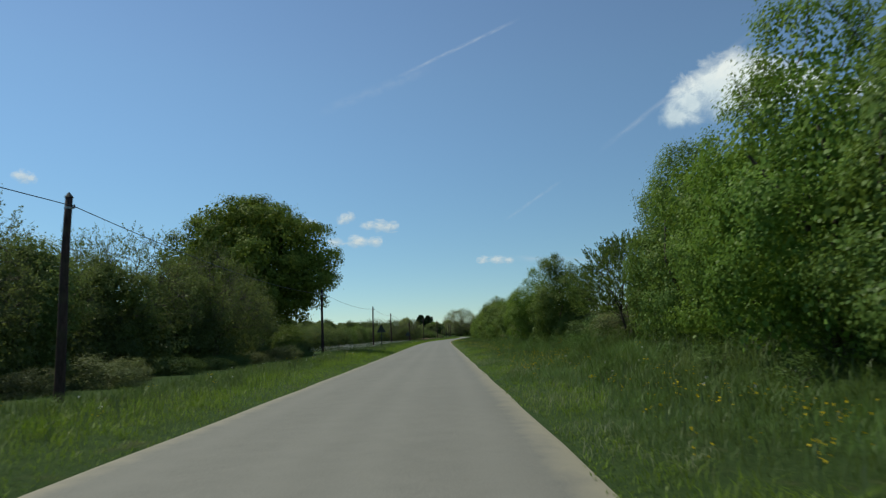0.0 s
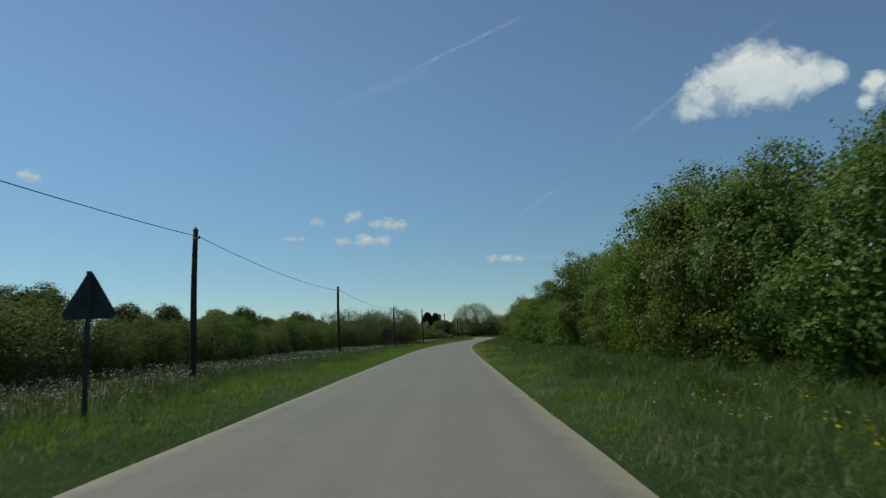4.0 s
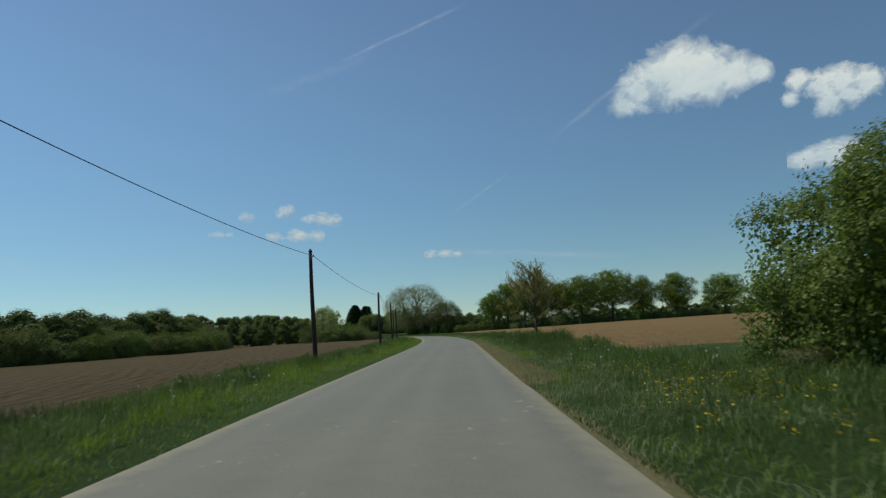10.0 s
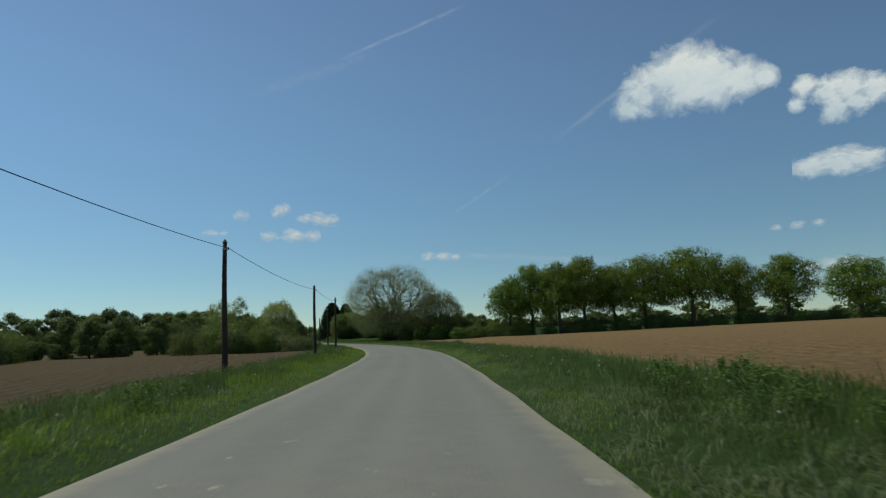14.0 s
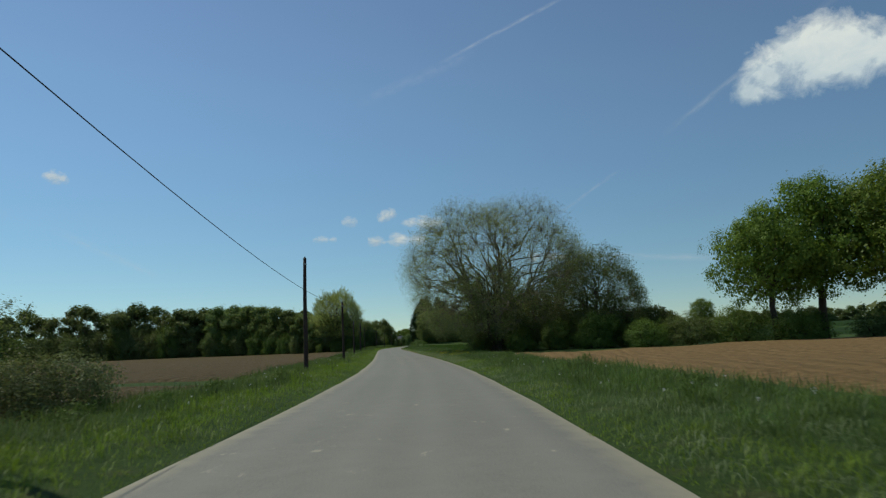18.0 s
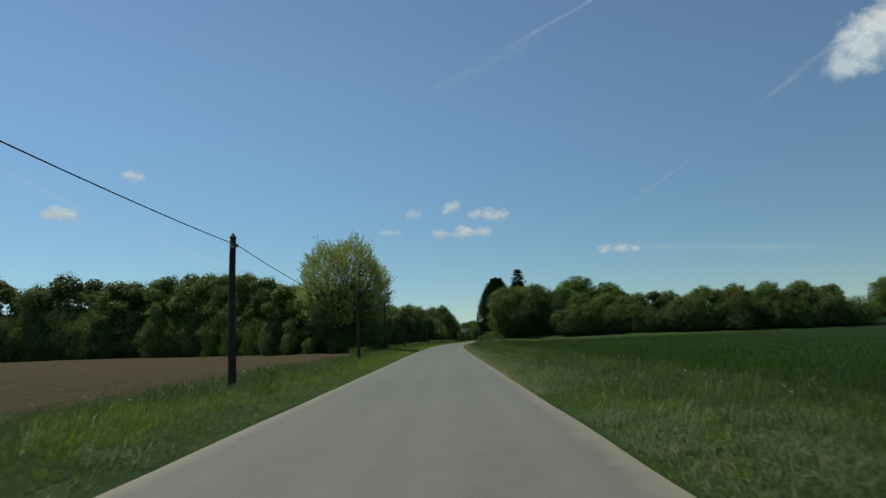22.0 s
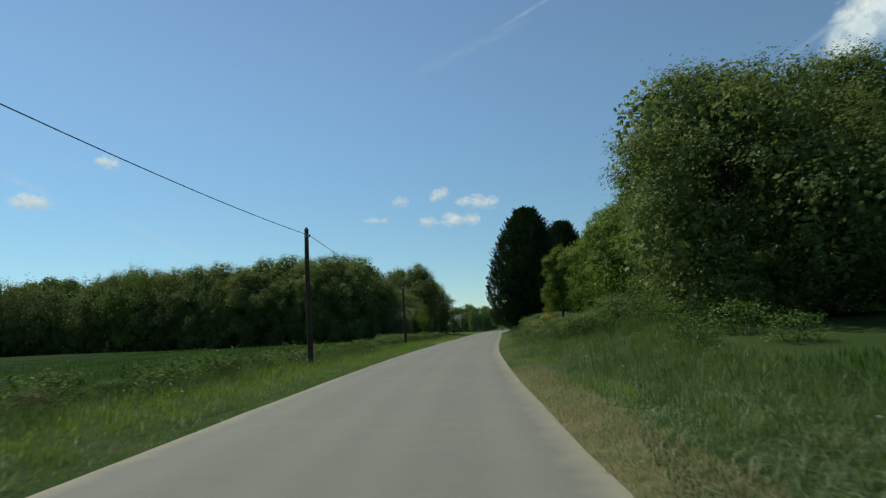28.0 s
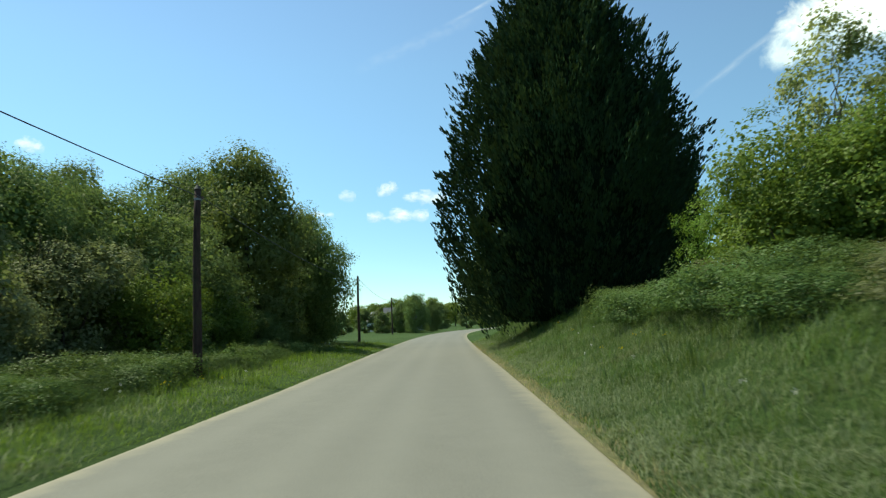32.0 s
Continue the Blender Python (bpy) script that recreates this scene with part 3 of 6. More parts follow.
def grow(p, d, length, r, depth, rng, segs, tips, kids=3, spread=0.55, shrink=0.74, lift=0.10, droop=0.0):
    """Branches that fork and thin out."""
    d = d / np.linalg.norm(d)
    mid = p + d * length * 0.5 + rng.normal(0, 0.05 * length, 3)
    end = p + d * length + rng.normal(0, 0.05 * length, 3)
    segs.append((p, mid, r, r * 0.85))
    segs.append((mid, end, r * 0.85, r * 0.68))
    if depth == 0:
        tips.append((end, d))
        return
    for k in range(kids if rng.random() < 0.85 else kids - 1):
        nd = d + rng.normal(0, spread, 3) + np.array([0, 0, lift - droop * (depth < 3)])
        start = end if k else mid
        grow(start, nd, length * shrink * rng.uniform(0.75, 1.15), r * 0.62, depth - 1, rng, segs, tips, kids, spread, shrink, lift, droop)


# ---- the lie of the land ----
ROAD_Y = np.array([-220, -60, 5, 30, 55, 80, 105, 130, 155, 180, 205, 230, 255, 280, 305, 330, 355, 380, 405, 430, 455, 480, 505, 530, 555, 580, 605, 630, 660, 700, 760, 840])
ROAD_X = np.array([-1.52, -1.45, -1.46, -1.62, -1.77, -2.02, -2.12, -2.02, -0.91, 1.42, 4.09, 6.67, 8.28, 9.04, 7.56, 4.45, 0.15, -4.62, -9.38, -14.21, -18.79, -22.87, -25.99, -28.08, -29.92, -32.02, -33.91, -34.92, -34.13, -27.95, -12.95, 12.05])
HALF = 2.82


def road_x(y):
    """The road's middle, smoothed."""
    y = np.asarray(y, float)
    return (np.interp(y - 9, ROAD_Y, ROAD_X) + 2 * np.interp(y, ROAD_Y, ROAD_X) + np.interp(y + 9, ROAD_Y, ROAD_X)) / 4


def step01(a, b, x):
    t = np.clip((np.asarray(x, float) - a) / (b - a), 0, 1)
    return t * t * (3 - 2 * t)


def land(lat, y):
    """Height of the ground at a distance lat from the road's middle."""
    lat, y = np.asarray(lat, float), np.asarray(y, float)
    z = -0.05 + 0.04 * np.sin(lat * 0.7 + y * 0.13) * step01(3.0, 5, np.abs(lat)) + 0.05 * np.sin(y * 0.31 + lat * 0.2) * step01(3.5, 7, np.abs(lat))
    z = z + 0.10 * step01(2.9, 4.0, np.abs(lat))
    bank = np.interp(y, [484, 497, 507, 516, 524, 534, 546, 595, 635], [0, 1.2, 0.9, 0.4, 0.4, 0.9, 1.6, 1.8, 0])
    z = z + bank * step01(3.6, 8.2, lat) * (1 + 0.08 * np.sin(y * 0.41))
    rise = np.interp(y, [-40, 0, 22, 50, 64, 76, 175, 195], [0, 0.35, 0.8, 1.0, 0.75, 0.22, 0.15, 0])
    z = z + rise * step01(5.4, 9.4, lat)
    far_rise = step01(720, 1100, y)
    return z + 9.0 * far_rise


def spot(lat, y, sink=0.0):
    return float(road_x(y)) + lat, float(y), float(land(lat, y)) - sink


# ---- ground, road, fields ----
def sheet(name, lats, ys, lift, mat, label, category, rough=0.0, seed=1, kind="structure"):
    lats, ys = np.asarray(lats, float), np.asarray(ys, float)
    L, Y = np.meshgrid(lats, ys)
    rng = np.random.default_rng(seed)
    Z = land(L, Y) + lift + rng.normal(0, 1, L.shape) * rough
    if category in ("field", "meadow"):
        Z += 0.25 * np.clip((np.abs(L) - 26) / 40, 0, 1)
        # the edges dip into the ground
        Z[0, :] -= 0.3
        Z[-1, :] -= 0.3
        Z[:, 0] -= 0.3
        Z[:, -1] -= 0.3
    v = np.stack([road_x(Y) + L, Y, Z], -1).reshape(-1, 3)
    nx = len(lats)
    i, j = np.meshgrid(np.arange(len(ys) - 1), np.arange(nx - 1), indexing="ij")
    a = i * nx + j
    f = np.stack([a, a + 1, a + nx + 1, a + nx], -1).reshape(-1, 4)
    ob = new(name, mesh_of(name, v, f.ravel(), 4, [mat], uv=np.stack([L, Y], -1).reshape(-1, 2), smooth=True))
    return tagged(ob, label, category, kind=kind)


near = np.arange(-16, 16.01, 0.8)
lats = np.concatenate([[-2600, -1300, -700, -400, -250, -160, -110, -80, -60, -45, -34, -26, -20], near, [20, 26, 34, 45, 60, 80, 110, 160, 250, 400, 700, 1300, 2600]])
ys = np.concatenate([[-2200, -1100, -500, -250, -140, -90], np.arange(-60, 690, 3.0), [700, 730, 770, 820, 900, 1000, 1150, 1400, 1900, 2800, 4300]])
sheet("ground", lats, ys, 0.0, M_GROUND, "rough green grass ground with bare dry patches", "ground")

rl = np.array([-2.95, -2.7, -1.9, -1.0, 0.0, 1.0, 1.9, 2.7, 2.95])
ry = np.arange(-200, 838, 2.0)
L, Y = np.meshgrid(rl, ry)
edge_wave = 1 + 0.005 * np.sin(Y * 0.9) + 0.004 * np.sin(Y * 2.3 + 1)
Lw = np.where(np.abs(L) > 2.6, L * edge_wave, L)
Zr = land(0 * L, Y) + 0.05 + 0.035 * (1 - (L / 2.9) ** 2) - 0.05 * (np.abs(L) > 2.9)
v = np.stack([road_x(Y) + Lw, Y, Zr], -1).reshape(-1, 3)
i, j = np.meshgrid(np.arange(len(ry) - 1), np.arange(len(rl) - 1), indexing="ij")
a = i * len(rl) + j
f = np.stack([a, a + 1, a + len(rl) + 1, a + len(rl)], -1).reshape(-1, 4)
tagged(new("road", mesh_of("road", v, f.ravel(), 4, [M_ROAD], uv=np.stack([L, Y], -1).reshape(-1, 2), smooth=True)),
       "narrow worn grey asphalt country road without markings", "road", kind="structure")


def steps(a, b, s):
    return np.linspace(a, b, max(2, int(abs(b - a) / s) + 1))


sheet("meadow", np.concatenate([steps(-14.5, -7.0, 0.9)]), steps(70, 178, 2), 0.05, M_MEADOW, "pale meadow strip with seeding grass", "meadow", 0.02, 3)
sheet("field_west_one", np.concatenate([steps(-70, -24, 6), steps(-22, -8.0, 1.0)]), steps(180, 327, 1.5), 0.10, M_SOIL_DARK, "bare brown ploughed field beside the verge", "field", 0.035, 4)
sheet("field_west_two", np.concatenate([steps(-240, -30, 12), steps(-26, -7.6, 1.0)]), steps(329, 464, 1.5), 0.10, M_SOIL_DARK, "dark brown harrowed field with fine drill rows", "field", 0.03, 5)
sheet("field_east_soil", np.concatenate([steps(8.2, 26, 1.0), steps(30, 240, 10)]), steps(190, 353, 1.5), 0.12, M_SOIL, "reddish brown bare soil field up to the oaks", "field", 0.035, 6)
sheet("field_east_wheat", np.concatenate([steps(8.0, 26, 1.5), steps(30, 110, 8)]), steps(379, 487, 3), 0.14, M_WHEAT, "dense young green wheat field", "field", 0.03, 7)
sheet("field_east_far", np.concatenate([steps(79, 100, 7), steps(110, 290, 15)]), steps(488, 606, 4), 0.14, M_WHEAT, "green cereal field running on past the end of the hedge", "field", 0.03, 9)
sheet("field_west_wheat", np.concatenate([steps(-120, -30, 8), steps(-26, -8.5, 1.5)]), steps(474, 547, 3), 0.16, M_WHEAT, "bright green young cereal field", "field", 0.03, 8)

DRY = [(180, 232, 2.85, 3.7, 26000), (474, 493, 2.85, 3.8, 9000), (545, 585, 2.85, 3.2, 3000), (384, 440, 2.85, 3.15, 4000), (528, 545, -3.6, -2.85, 1500), (96, 179, 2.85, 3.05, 5000), (440, 474, 2.85, 3.15, 4000)]
for k, (y0, y1, l0, l1, _) in enumerate(DRY):
    yy = steps(y0, y1, 0.5)
    edge = 0.55 + 0.45 * np.sin(yy * 0.7) * np.sin(yy * 0.23 + 1)
    taper = np.clip(np.minimum(yy - y0, y1 - yy) / 8, 0.05, 1)
    frac = np.linspace(0, 1, 7)
    near, far = (l0, l1) if l0 > 0 else (l1, l0)
    edge = edge + np.random.default_rng(60 + k).uniform(-0.35, 0.35, len(yy))
    Ld = near + frac[None] * (far - near) * (0.7 + 0.3 * edge * 1.4)[:, None] * taper[:, None]
    Yd = np.repeat(yy[:, None], 7, 1)
    v = np.stack([road_x(Yd) + Ld, Yd, land(Ld, Yd) + 0.025 * (1 - frac[None] ** 4)], -1).reshape(-1, 3)
    i, j = np.meshgrid(np.arange(len(yy) - 1), np.arange(6), indexing="ij")
    a = i * 7 + j
    f = np.stack([a, a + 1, a + 8, a + 7], -1).reshape(-1, 4)
    tagged(new("dry_margin", mesh_of("dry_margin", v, f.ravel(), 4, [M_DRY], smooth=True)), "dusty dry earth and dead grass along the road edge", "road margin", kind="structure")


# ---- sky: clouds and vapour trails far off ----
def sky_card(name, az, el, width, height, mat, label, category, tilt=0.0, dist=3900.0):
    """A flat cloud far away; az to the right of +y and el above the horizon, in degrees; sizes in degrees."""
    a, e = radians(az), radians(el)
    d = Vector((math.sin(a) * math.cos(e), math.cos(a) * math.cos(e), math.sin(e)))
    centre = Vector((-8, 270, 1.4)) + d * dist
    w, h = dist * math.tan(radians(width / 2)), dist * math.tan(radians(height / 2))
    me = mesh_of(name, np.array([(-1, -1, 0), (1, -1, 0), (1, 1, 0), (-1, 1, 0)], float), np.arange(4), 4, [mat])
    ob = tagged(new(name, me), label, category, kind="structure")
    ob.matrix_world = look(centre, centre + d) @ pose(0, 0, 0, 0, 0, tilt) @ Matrix.Diagonal((w, h, 1, 1))
    return ob


BIG_LOBES = [(-1.34, -0.50, 0.40), (-1.0, -0.18, 0.56), (-0.52, 0.16, 0.70), (0.04, 0.30, 0.74), (0.58, 0.20, 0.66), (1.08, 0.08, 0.54), (1.50, 0.10, 0.34), (-0.1, -0.15, 0.6), (0.5, -0.10, 0.55)]
FORKED = [(-0.85, 0.55, 0.5), (-0.2, 0.25, 0.6), (0.5, 0.3, 0.7), (1.2, 0.2, 0.6), (0.1, -0.4, 0.6), (-1.1, -0.05, 0.35), (0.75, -0.2, 0.5)]


def row_lobes(seed, aspect):
    """A small flat-based cloud: overlapping lobes, the tallest near the middle."""
    rng = np.random.default_rng(500 + seed)
    xs = np.linspace(-aspect + 0.62, aspect - 0.58, 3)
    return [(float(x + rng.uniform(-0.1, 0.1)), float(rng.uniform(-0.15, 0.1)), float(rng.uniform(0.55, 0.8))) for x in xs] + [(float(rng.uniform(-0.2, 0.2)), 0.05, 0.8)]


# azimuth, elevation, width, height, tilt, opacity
CLOUDS = [(29.3, 20.4, 13.8, 7.5, -9.0, 1.0), (39.9, 16.9, 8.8, 4.4, -6.0, 0.95), (39.6, 11.9, 6.2, 3.0, -5.0, 0.85), (45.5, 12.4, 4.0, 2.6, -5.0, 0.8), (-8.7, 9.6, 5.4, 1.6, -2.0, 0.95), (-6.3, 11.1, 4.1, 1.7, -2.0, 0.85),
          (-9.6, 11.9, 1.9, 1.5, 24.0, 0.8), (-13.1, 11.4, 1.5, 1.25, 0.0, 0.6), (-15.4, 9.8, 2.2, 0.85, 0.0, 0.55), (5.4, 7.2, 3.9, 1.2, -2.0, 0.85), (36.3, 7.4, 4.2, 1.0, 0.0, 0.6),
          (-42.5, 10.9, 3.3, 1.8, 3.0, 0.9), (-37.3, 14.3, 2.0, 1.5, 0.0, 0.75), (38.6, 4.0, 5.0, 1.6, 0.0, 0.7)]
for k, (az, el, w, h, tilt, dn) in enumerate(CLOUDS):
    aspect = w / h if k < 2 else max(1.0, 0.55 * w / h)
    lobes = BIG_LOBES if k == 0 else FORKED if k == 1 else row_lobes(k, aspect)
    sky_card("cloud", az, el, w, h, cloud_material("cloud_%d" % k, lobes, k + 1.0, aspect, 0.62 if k < 4 else 0.9, 0.92 if k < 4 else 0.80, dn, 1.35 if k < 4 else 1.5), "small white fair-weather cumulus cloud in the blue sky", "cloud", tilt, 3900 + 10 * k)
for k, (az, el, w, h, tilt, dn) in enumerate([(2.6, 27.8, 13.0, 0.45, 21, 0.34), (-6.2, 24.2, 12.0, 1.3, 21, 0.13), (24.2, 21.4, 17.6, 0.75, 29.4, 0.26), (9.4, 12.8, 7.0, 0.45, 31, 0.20),
                                                   (-33.2, 8.3, 9.5, 0.9, -26, 0.20), (-44.0, 12.8, 8.0, 0.9, -26, 0.22), (14.0, 6.6, 18.0, 0.8, -6, 0.28)]):
    sky_card("vapour_trail", az, el, w, h, trail_material("trail_%d" % k, k * 2.1, dn), "thin fading white vapour trail in the sky", "vapour trail", tilt, 4150 + 10 * k)


# ---- telephone line ----
def pole_shaft(h):
    bm = bmesh.new()
    prev = None
    n = 12
    for k in range(9):
        t = k / 8
        r = 0.135 - 0.045 * t
        wob = 0.012 * math.sin(t * 7.0)
        ring = [bm.verts.new((r * math.cos(2 * math.pi * q / n) + wob, r * math.sin(2 * math.pi * q / n) + wob * 0.6, -0.5 + (h + 0.5) * t)) for q in range(n)]
        if prev:
            for q in range(n):
                bm.faces.new((prev[q], prev[(q + 1) % n], ring[(q + 1) % n], ring[q])).smooth = True
        prev = ring
    bm.faces.new(prev)
    return bm


def cone_bm(r0, r1, z0, z1, n=12, x=0.0, y=0.0):
    bm = bmesh.new()
    a = [bm.verts.new((x + r0 * math.cos(2 * math.pi * q / n), y + r0 * math.sin(2 * math.pi * q / n), z0)) for q in range(n)]
    b = [bm.verts.new((x + r1 * math.cos(2 * math.pi * q / n), y + r1 * math.sin(2 * math.pi * q / n), z1)) for q in range(n)]
    for q in range(n):
        bm.faces.new((a[q], a[(q + 1) % n], b[(q + 1) % n], b[q]))
    bm.faces.new(b)
    bm.faces.new(a[::-1])
    return bm


def box_bm(x0, y0, z0, x1, y1, z1, bevel=0.0):
    bm = bmesh.new()
    bmesh.ops.create_cube(bm, size=1.0, matrix=Matrix.Translation(((x0 + x1) / 2, (y0 + y1) / 2, (z0 + z1) / 2)) @ Matrix.Diagonal((x1 - x0, y1 - y0, z1 - z0, 1)))
    if bevel:
        bmesh.ops.bevel(bm, geom=bm.edges[:], offset=bevel, segments=2, affect="EDGES")
    return bm


def telephone_pole(lat, y, top, lean=0.0, wired=True):
    x, y, z = spot(lat, y)
    h = top - z
    ob = thing("telephone_pole", "dark creosoted wooden telephone pole standing in the grass verge" if wired else "dark wooden pole standing clear of the telephone cable", "pole", "telephone poles along the road")
    ob.matrix_world = pose(x, y, z, 0, lean, 0)
    part("shaft", pole_shaft(h), M_POLE, ob)
    part("cap", cone_bm(0.115, 0.02, h - 0.03, h + 0.11, 12, 0.005, 0.003), M_PLATE, ob, "pointed weathered metal cap")
    part("band", cone_bm(0.106, 0.106, h - 0.36, h - 0.30, 12, 0.006, 0.004), M_STEEL, ob)
    if wired:
        part("bracket", box_bm(0.09, -0.02, h - 0.35, 0.17, 0.02, h - 0.31, 0.005), M_STEEL, ob)
        part("insulator", cone_bm(0.035, 0.025, h - 0.33, h - 0.24, 10, 0.16, 0.0), M_GLASS, ob)
    return Vector((x + 0.16 + math.sin(radians(lean)) * h, y, top - 0.29))


FIRST_POLES = [(-8.88, -26.0, 5.7, 0.3, 1), (-8.7, 16.3, 5.6, 0.4, 1), (-9.2, 54.4, 5.8, 0.0, 1), (-8.4, 87.6, 5.8, 0.5, 1), (-8.32, 116.0, 5.82, -0.3, 1), (-7.38, 145.2, 5.3, 0.6, 1), (-7.13, 172.5, 6.2, -0.5, 1), (-6.4, 199.0, 6.1, -0.6, 1), (-6.4, 226.8, 5.38, 0.6, 1), (-7.35, 258.7, 5.72, 0.0, 1), (-6.92, 282.7, 5.7, 0.3, 1), (-5.83, 307.8, 6.3, 0.6, 1)]
LAST_POLES = [(-5.93, 334.15, 6.5, 0.0, 0), (-5.72, 358.36, 5.6, -0.2, 1), (-5.99, 386.5, 4.85, 0.0, 1), (-6.0, 413.1, 5.65, 0.7, 0), (-6.85, 440.6, 5.9, 0.0, 1), (-7.34, 470.8, 6.35, -0.6, 1), (-5.58, 498.2, 6.12, -0.8, 1), (-5.78, 528.1, 5.7, -0.5, 1), (-5.86, 558.3, 5.6, -0.4, 1), (-6.75, 595.0, 5.9, 0.0, 1), (-9.55, 637.0, 5.8, 0.0, 1), (-13.85, 672.0, 5.9, 0.0, 1)]
POLES = FIRST_POLES + LAST_POLES
hooks = [telephone_pole(a, b, c, d, e == 1) for a, b, c, d, e in POLES]
hooks = [h for h, p in zip(hooks, POLES) if p[4]]
for h0, h1 in zip(hooks, hooks[1:]):
    span = (h1 - h0).length
    sag = 0.007 * span + 0.00018 * span * span + 0.006 * max(0.0, span - 50) ** 2
    pts = [h0.lerp(h1, k / 16) - Vector((0, 0, sag * 4 * (k / 16) * (1 - k / 16))) for k in range(17)]
    tagged(new("telephone_cable", cable_mesh("telephone_cable", pts, 0.013, M_WIRE)), "thin black telephone cable sagging between two poles", "cable", "cable spans")


# ---- road signs, seen from behind ----
def warning_sign(lat, y, top, turn=0.0):
    x, y, z = spot(lat, y)
    h = top - z
    ob = thing("road_sign", "back of a grey triangular warning sign on a steel post", "road sign", "road signs")
    ob.matrix_world = pose(x, y, z, 0, 0, turn)
    part("post", box_bm(-0.05, -0.025, -0.4, 0.05, 0.025, h - 0.06, 0.006), M_PLATE, ob, "dull dark square post")
    bm = bmesh.new()
    s = 1.2
    corners = [(-s / 2, h - 0.87 * s), (s / 2, h - 0.87 * s), (0, h)]
    outline = []
    for k in range(3):
        c = Vector(corners[k])
        a, b = Vector(corners[k - 1]), Vector(corners[(k + 1) % 3])
        for t in (0.0, 0.5, 1.0):
            p = c + (a - c).normalized() * 0.11 * (1 - t) + (b - c).normalized() * 0.11 * t
            outline.append(p)
    front = [bm.verts.new((p.x, 0.055, p.y)) for p in outline]
    back = [bm.verts.new((p.x, 0.028, p.y)) for p in outline]
    bm.faces.new(front)
    bm.faces.new(back[::-1])
    for k in range(len(outline)):
        bm.faces.new((front[k - 1], front[k], back[k], back[k - 1]))
    plate = part("plate", bm, M_PLATE, ob, "dull grey back of the triangular plate")
    for zz in (h - 0.70, h - 0.36):
        part("rail", box_bm(-0.26 if zz < h - 0.5 else -0.13, 0.0, zz - 0.02, 0.26 if zz < h - 0.5 else 0.13, 0.03, zz + 0.02), M_PLATE, plate)
    return ob


warning_sign(-6.2, 77.3, 3.1, 4)
warning_sign(-6.3, 130.6, 2.6, -6)


# ---- far houses ----
def cottage(lat, y, turn, long, deep, eaves, ridge):
    x, y, z = spot(lat, y)
    ob = thing("cottage", "small white rendered cottage with a slate roof far off", "house", "far cottages")
    ob.matrix_world = pose(x, y, z - 0.1, 0, 0, turn)
    part("wall", box_bm(-long / 2, -deep / 2, 0, long / 2, deep / 2, eaves), M_WALL, ob)
    bm = bmesh.new()
    a = [bm.verts.new((-long / 2 - 0.2, s * (deep / 2 + 0.3), eaves - 0.1)) for s in (-1, 1)] + [bm.verts.new((-long / 2 - 0.2, 0, ridge))]
    b = [bm.verts.new((long / 2 + 0.2, s * (deep / 2 + 0.3), eaves - 0.1)) for s in (-1, 1)] + [bm.verts.new((long / 2 + 0.2, 0, ridge))]
    bm.faces.new(a)
    bm.faces.new(b[::-1])
    for p, q in ((0, 1), (1, 2), (2, 0)):
        bm.faces.new((a[p], b[p], b[q], a[q]))
    roof = part("roof", bm, M_SLATE, ob)
    part("chimney", box_bm(long / 2 - 0.8, -0.35, ridge - 0.8, long / 2 - 0.1, 0.35, ridge + 0.9, 0.03), M_WALL, roof)
    for k in (-0.28, 0.0, 0.28):
        part("window", box_bm(k * long - 0.45, -deep / 2 - 0.03, 1.0, k * long + 0.45, -deep / 2 + 0.03, 2.3), M_PANE, ob)


cottage(-24.0, 700.0, 14, 11.0, 6.5, 3.2, 6.4)
cottage(-36.0, 716.0, -20, 9.0, 6.0, 3.0, 5.8)


# ---- plants: each kind is built once and then copied ----
def plant(name, label, category, group, crown, crown_label="", trunk=None, extra=()):
    ob = thing(name, label, category, group)
    if trunk is not None:
        part_mesh("trunk", trunk, ob)
    part_mesh("crown", crown, ob, crown_label)
    for n, me, lab in extra:
        p = part_mesh(n, me, ob, lab)
        if n in ("twig", "bloom"):
            tagged(p, kind="stuff")
    return ob


def bush_blobs(rng, n=7, wide=0.5, tall=1.0):
    """Overlapping masses of a bush one metre high."""
    out = [(0, 0, tall * 0.45, wide * 0.8, wide * 0.8, tall * 0.45)]
    for k in range(n):
        a = 2 * math.pi * k / n + rng.uniform(-0.4, 0.4)
        r = wide * rng.uniform(0.35, 0.65)
        z = tall * rng.uniform(0.22, 0.78)
        s = wide * rng.uniform(0.32, 0.52)
        out.append((r * math.cos(a), r * math.sin(a), z, s, s, s * rng.uniform(0.8, 1.1)))
    for k in range(6):
        a = 1.05 * k + rng.uniform(-0.3, 0.3)
        out.append((wide * 0.5 * math.cos(a), wide * 0.5 * math.sin(a), tall * rng.uniform(0.12, 0.2), wide * 0.36, wide * 0.36, tall * 0.17))
    out.append((rng.uniform(-0.1, 0.1), rng.uniform(-0.1, 0.1), tall * 0.82, wide * 0.4, wide * 0.4, tall * 0.2))
    return out


def shoots(rng, n, wide, tall, r=0.0022):
    """Thin upright shoots that break the outline of a bush."""
    segs = []
    for _ in range(n):
        a, q = rng.uniform(0, 6.283), wide * math.sqrt(rng.uniform(0, 1)) * 0.8
        p = np.array([q * math.cos(a), q * math.sin(a), tall * rng.uniform(0.6, 0.85)])
        d = np.array([math.cos(a) * 0.35, math.sin(a) * 0.35, 1.0]) + rng.normal(0, 0.25, 3)
        segs += wander(p, p + unit(d) * tall * rng.uniform(0.10, 0.22), r, r * 0.4, rng, 3, 0.06)
    return segs


